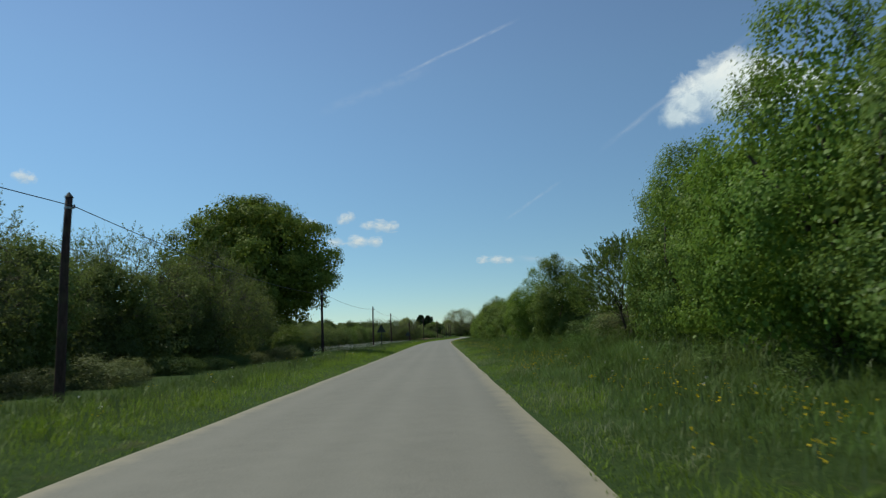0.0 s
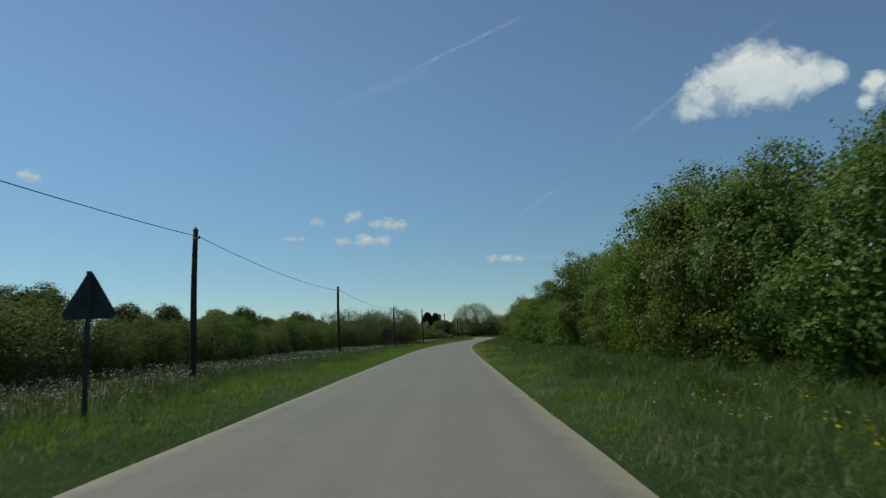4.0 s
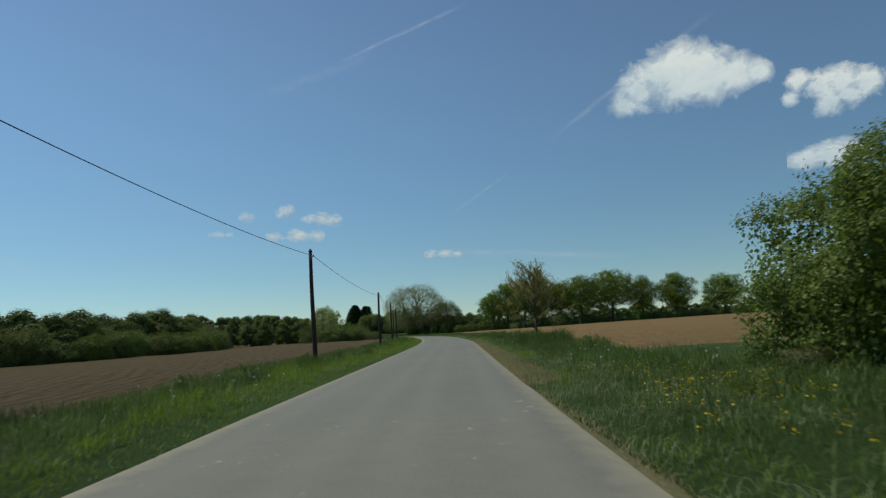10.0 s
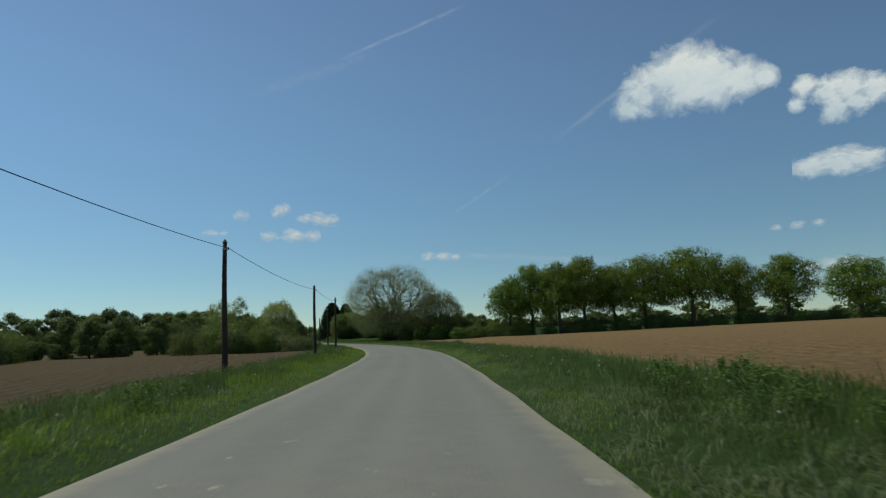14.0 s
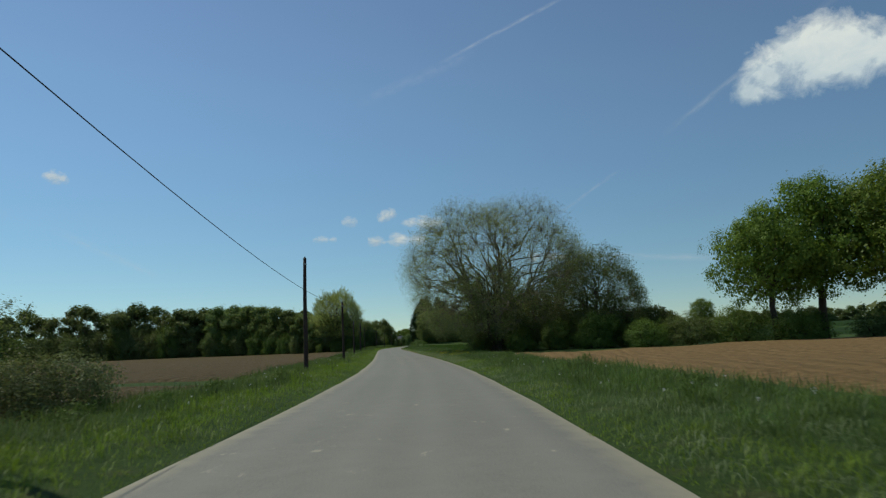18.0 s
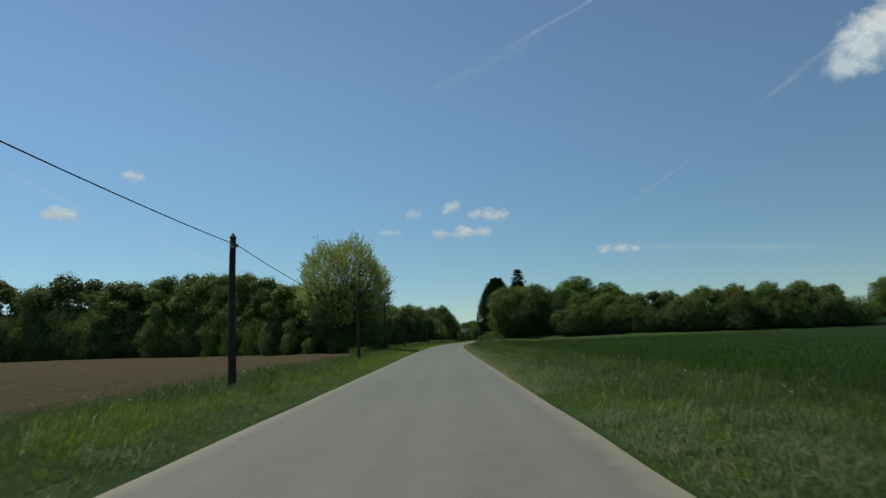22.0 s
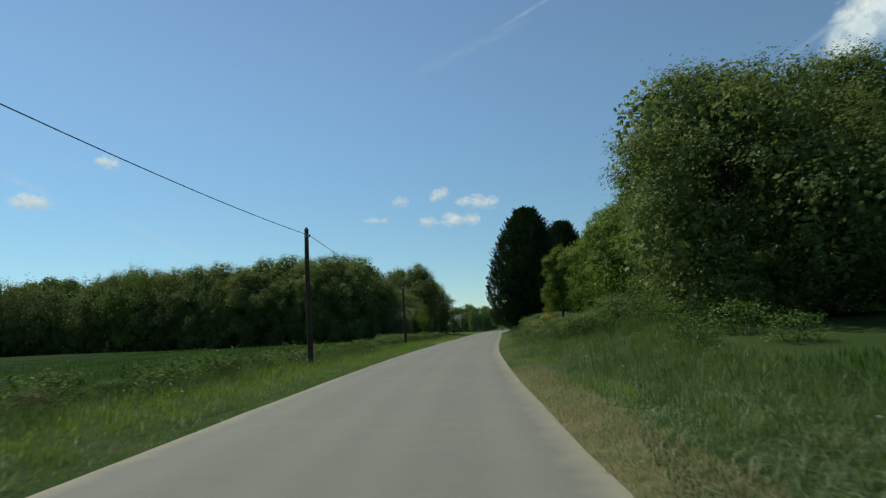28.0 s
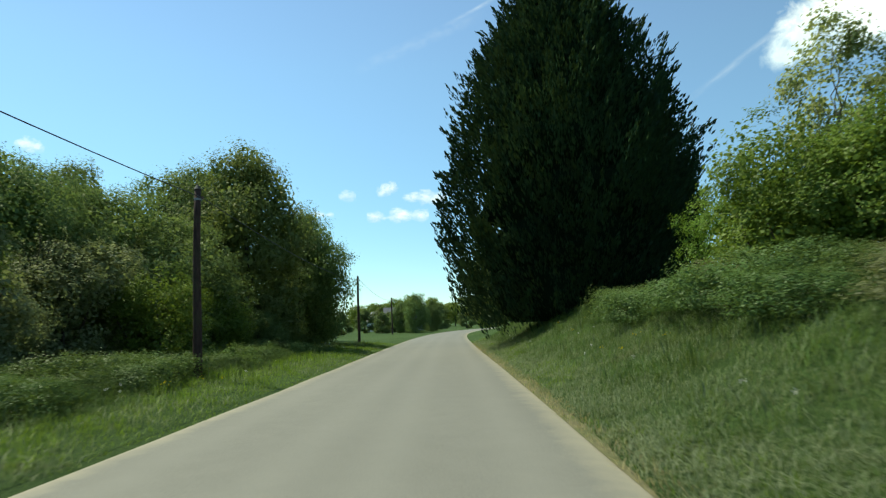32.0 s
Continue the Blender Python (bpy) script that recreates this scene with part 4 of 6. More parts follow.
def put(kinds, lat, y, height, rng, wide=1.0, sink=0.0, turn=None):
    """One plant of a kind, scaled to its height, at a place beside the road."""
    src = kinds[rng.integers(len(kinds))] if isinstance(kinds, list) else kinds
    x, y, z = spot(lat, y, sink)
    base = src["h"]
    s = height / base
    m = pose(x, y, z, 0, 0, rng.uniform(0, 360) if turn is None else turn) @ Matrix.Diagonal((s * wide, s * wide, s, 1))
    if not src["used"]:
        src["used"] = True
        src["ob"].matrix_basis = m
        return src["ob"]
    src["ob"].scale, old = (1, 1, 1), src["ob"].scale.copy()
    c = copy_thing(src["ob"], m)
    src["ob"].scale = old
    return c


def kind_of(ob, h):
    return {"ob": ob, "h": h, "used": False}


def make_bush(seed, mat, label, group, clumps=430, per=9, size=0.036, wide=0.55, core=0.80, slim=0.6, name="hedge_bush", spread=0.04, nshoots=16, category="bush", inside=1.5):
    rng = np.random.default_rng(seed)
    blobs = bush_blobs(rng, 8, wide)
    segs = shoots(rng, nshoots, wide, 1.0)
    tips = np.array([s[1] for s in segs])
    mids = np.array([s[0] for s in segs])
    tips = np.concatenate([tips, mids])
    at = np.repeat(tips, 9, 0) + rng.normal(0, 0.020, (len(tips) * 9, 3))
    sprigs = leaf_arrays(at, np.tile([0, 0, 1.0], (len(at), 1)), size * 0.85, rng, slim)
    crown = crown_mesh("crown", blobs, clumps, per, spread, size, mat, seed + 50, slim, core, more=sprigs, inside=inside)
    stems = []
    for k in range(5):
        a = k * 1.26 + rng.uniform(-0.2, 0.2)
        stems += wander((0.06 * math.cos(a), 0.06 * math.sin(a), -0.03), (wide * 0.55 * math.cos(a), wide * 0.55 * math.sin(a), 0.6), 0.018, 0.006, rng, 3, 0.05)
    twigs = limbs_mesh("stems", stems + segs, BARK, 3)
    ob = thing(name, label, category, group)
    part_mesh("crown", crown, ob)
    tagged(part_mesh("stem", twigs, ob), kind="stuff")
    return kind_of(ob, 1.0)


def tree_blobs(rng, n, radius, bottom, top, squash=0.8, lean=0.0):
    """Foliage masses between two heights, in a rounded crown."""
    out = []
    for k in range(n):
        a = 2.399963 * k + rng.uniform(-0.4, 0.4)
        t = (k + 0.5) / n
        z = bottom + (top - bottom) * (0.12 + (0.78 if t < 0.86 else 0.74) * t)
        env = math.sqrt(max(0.05, 1 - (2 * t - 0.85) ** 2 * 0.9))
        r = radius * env * rng.uniform(0.45, 0.78) * (0.35 if t > 0.86 else 1.0)
        s = radius * rng.uniform(0.30, 0.46)
        out.append((r * math.cos(a) + lean * t, r * math.sin(a), z, s, s, s * squash))
    return out


def trunk_segs(rng, blobs, h, r, base=(0, 0), flare=1.4):
    z0 = min(b[2] for b in blobs)
    fork = max(0.25 * h, z0 * 0.95)
    p0, p1 = np.array([base[0], base[1], -0.3]), np.array([base[0] + rng.uniform(-0.02, 0.02) * h, base[1] + rng.uniform(-0.02, 0.02) * h, fork])
    segs = wander(p0, p1, r * flare, r * 0.85, rng, 5, 0.012)
    top = np.array([0, 0, h * 0.82])
    segs += wander(p1, top, r * 0.8, r * 0.12, rng, 6, 0.03)
    for b in blobs:
        c = np.array(b[:3])
        t = rng.uniform(0.0, 0.55)
        s = p1 + (top - p1) * t
        if c[2] > s[2] - 0.1 * h:
            segs += wander(s, c, r * 0.42 * (1 - 0.5 * t), r * 0.06, rng, 5, 0.05)
        else:
            segs += wander(p1, c, r * 0.4, r * 0.06, rng, 5, 0.05)
    return segs


def make_tree(seed, name, label, category, group, h, radius, bottom, nblob, clumps, per, spread, size, mat, r_trunk, bark=BARK, slim=0.6, core=0.0, squash=0.8, inner=0.6, wild=0.9, up=0.3, flat=0.8, limbs=True, inside=1.5):
    rng = np.random.default_rng(seed)
    blobs = tree_blobs(rng, nblob, radius, bottom, h, squash)
    crown = crown_mesh("crown", blobs, clumps, per, spread, size, mat, seed + 9, slim, core, inner, up, wild, flat, inside=inside)
    return kind_of(plant(name, label, category, group, crown, "", limbs_mesh("trunk", trunk_segs(rng, blobs if limbs else blobs[:2], h, r_trunk), bark, 7 if limbs else 5)), h)


def dome_parts(seed, tall, wide, stems, n1, n2, n3, per, size, leaf, bark, low=-0.3, waist=1.0, ragged=0.07, shoot=0.0, stout=1.0, fine=None):
    """A many-stemmed dome: stems, limbs, branches and fine twigs reach out to an even rounded outline."""
    rng = np.random.default_rng(seed)
    centre, half = np.array([0, 0, tall * 0.42]), np.array([wide, wide, tall * 0.58])

    def shell(n, f0, f1):
        d = unit(rng.normal(0, 1, (n * 3, 3)))
        d = d[d[:, 2] > low][:n]
        p = centre + d * half * rng.uniform(f0, f1, len(d))[:, None] * (1 + ragged * np.sin(d[:, :1] * 7 + d[:, 1:2] * 5) + (ragged - 0.07) * np.sin(d[:, 2:] * 13 + d[:, :1] * 9))
        p[:, :2] *= waist + (1 - waist) * np.clip(p[:, 2:] / (0.55 * tall), 0, 1)
        return p[p[:, 2] > 0.3]

    thick, thin, tops, ways = [], [], [], []
    for k in range(stems):
        a = 2 * math.pi * k / stems + rng.uniform(-0.3, 0.3)
        r = wide * rng.uniform(0.10, 0.36)
        top = np.array([r * math.cos(a), r * math.sin(a), tall * rng.uniform(0.24, 0.50)])
        foot = np.array([0.05 * wide * math.cos(a), 0.05 * wide * math.sin(a), -0.2])
        segs = sweep(foot, unit(np.array([0.5 * math.cos(a), 0.5 * math.sin(a), 1.0])), top, 0.0115 * stout * tall, 0.0066 * stout * tall, rng, 5, 0.02)
        thick += segs
        for q in segs[2:]:
            tops.append(q[1])
            ways.append(unit(q[1] - q[0]))

    def join(points, roots, ways, r0, r1, steps, bend, out):
        """Each point is reached from the root from which the way is straightest."""
        roots, ways, ends = np.array(roots), np.array(ways), []
        for p in points:
            gap = p - roots
            dist = np.linalg.norm(gap, axis=1) + 1e-6
            turn = 1 - (gap * ways).sum(1) / dist
            k = np.argsort(dist * (1 + 0.9 * turn) + 0.5 * np.maximum(roots[:, 2] - p[2], 0))[rng.integers(2)]
            q = sweep(roots[k], ways[k], p, r0, r1, rng, steps, bend)
            out.extend(q)
            ends.append(unit(q[-1][1] - q[-1][0]))
        return ends

    p1, p2, p3 = shell(n1, 0.42, 0.74), shell(n2, 0.62, 0.92), shell(n3, 0.80, 1.03)
    w1 = join(p1, tops, ways, 0.0050 * stout * tall, 0.0022 * stout * tall, 5, 0.030, thick)
    w2 = join(p2, p1, w1, 0.0018 * stout * tall, 0.0008 * tall, 4, 0.035, thin)
    join(p3, p2, w2, 0.0006 * tall, 0.0003 * tall, 2, 0.05, thin)
    out = unit(p3 - centre)
    at = np.repeat(p3, per, 0) + rng.normal(0, 0.021 * tall, (len(p3) * per, 3))
    if shoot:
        # long young shoots stand out and up from the twigs
        way = unit(out + np.array([0, 0, 0.55]) + rng.normal(0, 0.35, out.shape)) * (shoot * tall * rng.uniform(0.3, 1.5, len(p3)))[:, None]
        u = rng.uniform(-0.5, 1.0, len(at))[:, None]
        at = np.repeat(p3, per, 0) + np.repeat(way, per, 0) * u + rng.normal(0, 0.0055 * tall, at.shape) * (1.2 - 0.8 * np.clip(u, 0, 1))
        thin.extend((p, p + 0.95 * w, 0.0004 * tall, 0.0002 * tall) for p, w in zip(p3, way))
    if shoot:
        v = leaf_arrays(at, unit(np.repeat(way, per, 0)) * 1.6, size, rng, 0.5, 0.3, 0.55)
    else:
        v = leaf_plates(at, np.repeat(out, per, 0), size, rng, 0.6, 0.3, 1.8)
    crown = mesh_of("crown", v, np.arange(len(v)), 4, [leaf])
    return crown, limbs_mesh("trunk", thick, bark, 6), limbs_mesh("twig", thin, fine or bark, 3)


def make_scrub(seed):
    """A twiggy willow bush a metre high, leafy below and thin above."""
    crown, trunk, twig = dome_parts(seed, 1.0, 0.52, 9, 44, 280, 2000, 9, 0.0120, LEAF_GREY, BARK_ASH, -0.6, ragged=0.10, shoot=0.04, stout=1.3)
    rng = np.random.default_rng(seed + 2)
    blobs = [(0.3 * math.cos(a), 0.3 * math.sin(a), rng.uniform(0.12, 0.50), 0.24, 0.24, 0.20) for a in np.arange(0, 6.2, 0.6)]
    lower = crown_mesh("lower_leaves", blobs, 1500, 9, 0.040, 0.016, LEAF_GREY, seed + 3, 0.6, 0.55)
    ob = plant("scrub_willow", "greyish green half-leafed scrub willow with bare stems showing", "bush", "scrub bushes", crown, "", trunk, [("twig", twig, ""), ("lower_leaves", lower, "denser darker leaves near the ground")])
    return kind_of(ob, 1.0)


def make_thorn(seed):
    """An open thorn bush a metre high whose leafy shoots arch out from several stems."""
    crown, trunk, twig = dome_parts(seed, 1.0, 0.50, 7, 30, 240, 1700, 26, 0.0165, LEAF_HEDGE, BARK, -0.35, 0.85, 0.12, 0.075)
    return kind_of(plant("thorn_bush", "open leafy thorn bush with arching shoots over bare stems", "bush", "", crown, "", trunk, [("twig", twig, "")]), 1.0)


HEDGE_LABEL = "dense fresh green hedgerow bush of hawthorn growing behind the verge"
HEDGE = [make_bush(11 + k, LEAF_HEDGE if k < 3 else LEAF_LIME, HEDGE_LABEL, "hedgerow bushes", clumps=2300, per=10, size=0.0185, wide=0.48 + 0.05 * k, core=1.0, spread=0.026, nshoots=14) for k in range(4)]
HEDGE_NEAR = [make_bush(15 + k, LEAF_LIME if k == 2 else LEAF_HEDGE, HEDGE_LABEL, "hedgerow bushes", clumps=4600, per=11, size=0.0130, wide=0.46 + 0.04 * k, core=1.0, spread=0.024, nshoots=9) for k in range(3)]
HEDGE_FAR = [make_bush(21 + k, (LEAF_HEDGE, LEAF_GREY, LEAF_ROW)[k], "green bush in a field hedge", "field hedge bushes", name="field_bush", clumps=1100, per=8, size=0.023, wide=0.55, core=0.8, spread=0.045, nshoots=14) for k in range(3)]
MAY = make_bush(28, LEAF_MAY, "pale green hawthorn bush with opening blossom beside the verge", "hawthorns by the verge", clumps=2300, per=10, size=0.0185, wide=0.52, core=1.0, spread=0.026, nshoots=14)
SCRUB = [make_scrub(31 + 4 * k) for k in range(3)]
THORN = make_thorn(35)
BRAMBLE = [make_bush(41 + k, LEAF_OLD if k else LEAF_BRAMBLE, "low tangled bramble patch with brownish old leaves" if k else "low tangled bramble patch with green leaves", "bramble patches", clumps=1000, per=9, size=0.042, wide=1.1, core=0.6, name="bramble_patch", spread=0.09, nshoots=24, category="brambles") for k in range(2)]
WEED = [make_bush(51 + k, LEAF_WEED, "lush green clump of nettles and dock on the verge", "weed clumps", clumps=290, per=7, size=0.062, wide=0.5, core=0.0, slim=0.4, name="weed_clump", spread=0.12, nshoots=10, category="weeds") for k in range(3)]
ROW = [make_tree(61 + k, "row_tree", "bushy dark green tree in a distant field hedge", "tree", "field hedge trees", 10.0, 3.9, -0.6, 12, 1000, 9, 0.34, 0.18, LEAF_ROW, 0.16, inside=2.1, core=1.6, inner=0.75, limbs=False) for k in range(3)]
ROW_FAR = [make_tree(66 + k, "far_tree", "dark green tree on the skyline far off", "tree", "skyline trees", 10.0, 4.2, -0.6, 8, 60, 7, 0.6, 0.9, LEAF_ROW, 0.16, core=0.86, inner=0.8, limbs=False) for k in range(2)]
TALLROW = [make_tree(71 + k, "coppice_tree", "slender coppiced tree with bare grey stems and thin leaves", "tree", "coppice trees", 12.0, 3.0, -0.5, 15, 420, 8, 0.34, 0.27, LEAF_ROW if k else LEAF_GREY, 0.12, bark=BARK_PALE, core=1.15 if k else 0.9, slim=0.45, inner=0.55) for k in range(3)]
FIELD_OAK = [make_tree(81 + k, "field_oak", "spreading fresh green oak with bare trunk at the field edge", "tree", "oaks along the field", 13.5, 7.0, 4.3, 30, 2500, 9, 0.36, 0.21, LEAF_OAK, 0.36, inside=1.6, core=0.75, squash=0.62, inner=0.6) for k in range(3)]
WILLOW = [make_tree(91 + k, "willow_tree", "rounded willow with fine soft green leaves down to the ground", "tree", "willows by the bank", 11.0, 5.6, -0.6, 24, 4600, 11, 0.32, 0.15, LEAF_WILLOW, 0.25, inside=1.6, core=1.5, slim=0.5, inner=0.62, up=0.5, wild=1.2) for k in range(2)]
SALLOW = [make_tree(95 + 2 * k, "sallow_tree", "bushy olive green sallow with fine leaves and dark lower boughs", "tree", "sallows in the hedge", 11.0, 4.4, -0.6, 22, 3000, 10, 0.32, 0.165, LEAF_SALLOW, 0.20, core=1.1, slim=0.5, inner=0.72, up=0.5, wild=1.2, inside=1.7, limbs=False) for k in range(3)]
LIME = [make_tree(101 + k, "maple_tree", "bright fresh green field maple with dense foliage", "tree", "trees on the bank", 10.0, 4.2, 0.4, 26, 6500, 11, 0.20, 0.115, LEAF_LIME, 0.22, core=1.5, inner=0.72, flat=0.4, up=0.5) for k in range(2)]
SLENDER = make_tree(105, "maple_tree", "slender fresh green field maple with its crown held high", "tree", "trees on the bank", 10.0, 2.2, 2.2, 16, 2900, 11, 0.20, 0.115, LEAF_LIME, 0.14, core=1.3, inner=0.72, flat=0.4, up=0.5)
COPPICE = [make_tree(121 + k, "coppice_stool", "dense tall hedgerow tree with fine dull green foliage", "tree", "tall hedge trees", 12.0, 3.3, -0.7, 16, 900, 9, 0.32, 0.18, LEAF_WILLOW if k else LEAF_GREY, 0.14, inside=2.1, core=1.4, slim=0.5, inner=0.72, limbs=False) for k in range(3)]
BIRCH = [make_tree(111, "birch_tree", "thin young tree with sparse pale leaves", "tree", "young thin trees", 9.0, 2.1, 1.2, 14, 850, 8, 0.26, 0.165, LEAF_BUD, 0.08, bark=BARK_PALE, slim=0.6, inner=0.2)]

R = np.random.default_rng(7)

# right side: the long hedgerow
for y in (-30, -22, -14, -6):
    put(HEDGE_FAR, R.uniform(9.5, 10.5), y, R.uniform(6.0, 7.0), R, 1.2)
for lat, y, h, w in [(10.4, 3.0, 7.2, 0.85), (9.7, 8.0, 7.2, 0.85), (9.4, 11.6, 7.1, 0.8), (10.3, 16.0, 6.9, 0.85), (10.0, 19.6, 6.6, 0.8), (10.3, 23.2, 5.8, 0.8),
                     (13.0, 24.0, 5.6, 0.9), (8.4, 36.6, 5.1, 0.84), (8.5, 46.4, 5.1, 0.95)]:
    put(HEDGE_NEAR, lat, y, h, R, w, 0.1)
put(THORN, 9.9, 26.4, 4.5, R, 1.15, 0.1, 20)
for y in np.arange(0, 31, 3.6):
    put(HEDGE_FAR, 14.5 + R.uniform(-0.8, 0.8), y, R.uniform(3.2, 4.2), R, 1.2, 0.1)
for y in np.arange(30, 62, 2.6):
    put(HEDGE_FAR, 14.0 + R.uniform(-1.2, 1.2), y, R.uniform(1.4, 2.2), R, 1.5, 0.1)
    put(WEED, 10.4 + R.uniform(-0.8, 0.8), y, R.uniform(0.6, 1.0), R, 1.6, 0.05)
for y in np.arange(4, 62, 3.2):
    put(WEED, 7.2 + R.uniform(-0.7, 0.7), y, R.uniform(0.45, 0.8), R, 1.4, 0.05)
    put(WEED, 8.8 + R.uniform(-0.5, 0.5), y + 0.7, R.uniform(0.55, 0.95), R, 1.4, 0.05)
for y in np.arange(29, 62, 2.4):
    put(BRAMBLE, 10.0 + R.uniform(-0.9, 1.2), y, R.uniform(0.8, 1.35), R, 1.3, 0.05)
for y in np.arange(62, 184, 4.4):
    put(WEED, 6.6 + R.uniform(-0.5, 0.5), y, R.uniform(0.3, 0.55), R, 1.4, 0.05)
    put(WEED if R.random() < 0.65 else BRAMBLE, 8.2 + R.uniform(-0.4, 0.4), y + 0.8, R.uniform(0.35, 0.65), R, 1.2, 0.05)
for y, h in [(62, 3.9), (65.5, 4.2), (69, 4.4), (72.5, 4.7), (76, 4.9), (79.5, 5.4), (83.5, 5.9), (87, 5.5), (90.5, 5.0), (94, 4.9), (98, 5.2), (102, 5.6), (106, 3.4), (110.5, 3.2), (120.5, 4.2), (124, 4.0), (126.5, 4.0), (130, 4.6), (133.5, 5.0), (137, 5.2), (141.5, 3.0),
             (145.5, 3.2), (150.5, 5.7), (154.5, 4.4), (158, 4.9), (161.5, 5.0), (165, 4.9), (168.5, 4.6), (172, 4.5), (175.5, 4.4), (178.5, 4.6)]:
    put(HEDGE, 9.9 + R.uniform(-0.4, 0.5), y, h, R, 0.95 if h > 4 else 1.25, 0.1)
put(HEDGE_NEAR, 9.3, 115.8, 5.2, R, 1.1, 0.1)
put(HEDGE_NEAR, 11.6, 109.6, 6.6, R, 0.62, 0.1)

# left side: scrub, brambles, meadow hedge
for lat, y, h, w in [(-15.0, 9, 5.6, 0.9), (-15.6, 16.5, 6.2, 0.9), (-15.0, 24, 6.4, 0.95), (-15.4, 30.5, 6.6, 0.95), (-14.0, 36.5, 6.6, 0.9), (-15.8, 42, 6.2, 1.0), (-17.5, 1.0, 6.6, 1.0)]:
    put(SALLOW, lat, y, h, R, w, 0.1)
for lat, y, h in [(-28, 140, 5.9), (-31.5, 146, 6.3), (-26, 151, 5.2), (-35, 141, 6.3)]:
    put(ROW, lat, y, h, R, 1.2, 0.1)
for lat, y, h in [(-24, 63, 4.2), (-28, 67, 4.6), (-22, 71, 3.8), (-33, 61, 5.0), (-38, 66, 5.0), (-27, 60, 4.2), (-44, 64, 5.4)]:
    put(HEDGE_FAR, lat, y, h, R, 1.2, 0.1)
for lat, y, h, w in [(-15.8, 4, 7.0, 1.0), (-16.5, -5, 7.0, 1.1), (-16.5, 12, 6.6, 1.0), (-16.2, 20, 7.4, 1.0), (-17.5, 27, 6.6, 1.1), (-16.2, 33, 7.8, 1.1), (-13.6, 39, 7.6, 0.95), (-18.5, 44, 7.0, 1.1), (-14.8, 47, 6.6, 1.0), (-22, 55, 6.0, 1.2)]:
    put(SCRUB, lat, y, h, R, w, 0.1)
for y in np.arange(2, 54, 3.4):
    put(BRAMBLE, -11.0 + R.uniform(-0.9, 0.6), y, R.uniform(0.6, 0.95), R, 1.5, 0.05)
    put(HEDGE_FAR, -21.0 + R.uniform(-1.5, 1.5), y, R.uniform(4.2, 5.6), R, 1.2, 0.1)
for y in np.arange(70, 166, 3.4):
    k = 3.4 + 0.4 * math.sin(y * 0.3) + R.uniform(-0.3, 0.4) + (0.6 if y > 140 else 0)
    put(HEDGE_FAR, -16.6 + R.uniform(-0.6, 0.6), y, k, R, 1.2, 0.1)
for y in np.arange(66, 176, 5.5):
    put(ROW, -25 + R.uniform(-2, 2), y + R.uniform(-1, 1), R.uniform(4.9, 6.4), R, 1.25, 0.1)
for lat, y, h in [(-14.6, 160, 5.2), (-13.0, 164.5, 5.7), (-10.9, 169.5, 6.4), (-10.8, 175.0, 6.0), (-15.5, 171, 6.4), (-17.0, 178, 6.2), (-20, 173, 6.6), (-24, 177, 6.6), (-29, 176, 6.4)]:
    put(SCRUB, lat, y, h, R, 1.0, 0.1)

# left side: field hedges
for y in np.arange(184, 332, 4.0):
    put(ROW, -54 + 5 * math.sin(y * 0.05) + R.uniform(-2, 2), y, R.uniform(7.0, 8.8), R, 1.45, 0.1)
    put(HEDGE_FAR, -48.5 + 5 * math.sin(y * 0.05) + R.uniform(-1, 1), y, R.uniform(3.0, 4.8), R, 1.6, 0.1)
for lat in np.arange(-50, -26, 4.5):
    put(ROW, lat, 330 + R.uniform(-3, 3), R.uniform(5.4, 7.0), R, 1.15, 0.1)
for lat, y, h in [(-18, 309, 3.8), (-14.5, 313, 4.0), (-12.6, 315.5, 3.6), (-16.5, 318, 4.6), (-21, 314, 4.2), (-25, 318, 4.6), (-19.5, 311.5, 4.2), (-15.2, 310.0, 3.2)]:
    put(SCRUB if lat < -20 else HEDGE_FAR, lat, y, h, R, 1.15, 0.1)
for lat, y, h in [(-20.2, 315, 7.6), (-18.4, 317.5, 8.0), (-22.0, 318, 7.2)]:
    put(BIRCH, lat, y, h, R, 0.9, 0.05)
for lat, y, h in [(-9.6, 311, 1.5), (-10.8, 308, 1.7), (-9.4, 313.5, 1.3), (-11.8, 311, 1.8), (-8.8, 315.2, 1.2)]:
    put(BRAMBLE, lat, y, h, R, 1.0, 0.05)
for lat in np.arange(-210, -19, 5.0):
    tall = 14.0 + 3.4 * float(step01(50, 90, -lat))
    put(ROW if lat < -72 and R.random() < 0.55 else TALLROW, lat, 472 + R.uniform(-3, 3), tall * R.uniform(0.86, 1.12), R, 1.15, 0.1)
for lat in np.arange(-60, -18, 3.4):
    put(TALLROW, lat, 467.5 + R.uniform(-1.5, 1.5), R.uniform(14.2, 15.8) * (1.0 if lat < -34 else 0.87), R, 1.25, 0.1)
    put(HEDGE_FAR, lat, 465.5 + R.uniform(-1, 1), R.uniform(5.0, 7.5), R, 1.1, 0.1)

for lat in np.arange(-150, -58, 4.0):
    put(HEDGE_FAR, lat, 466 + R.uniform(-1, 1), R.uniform(7.5, 10.0), R, 0.9, 0.1)

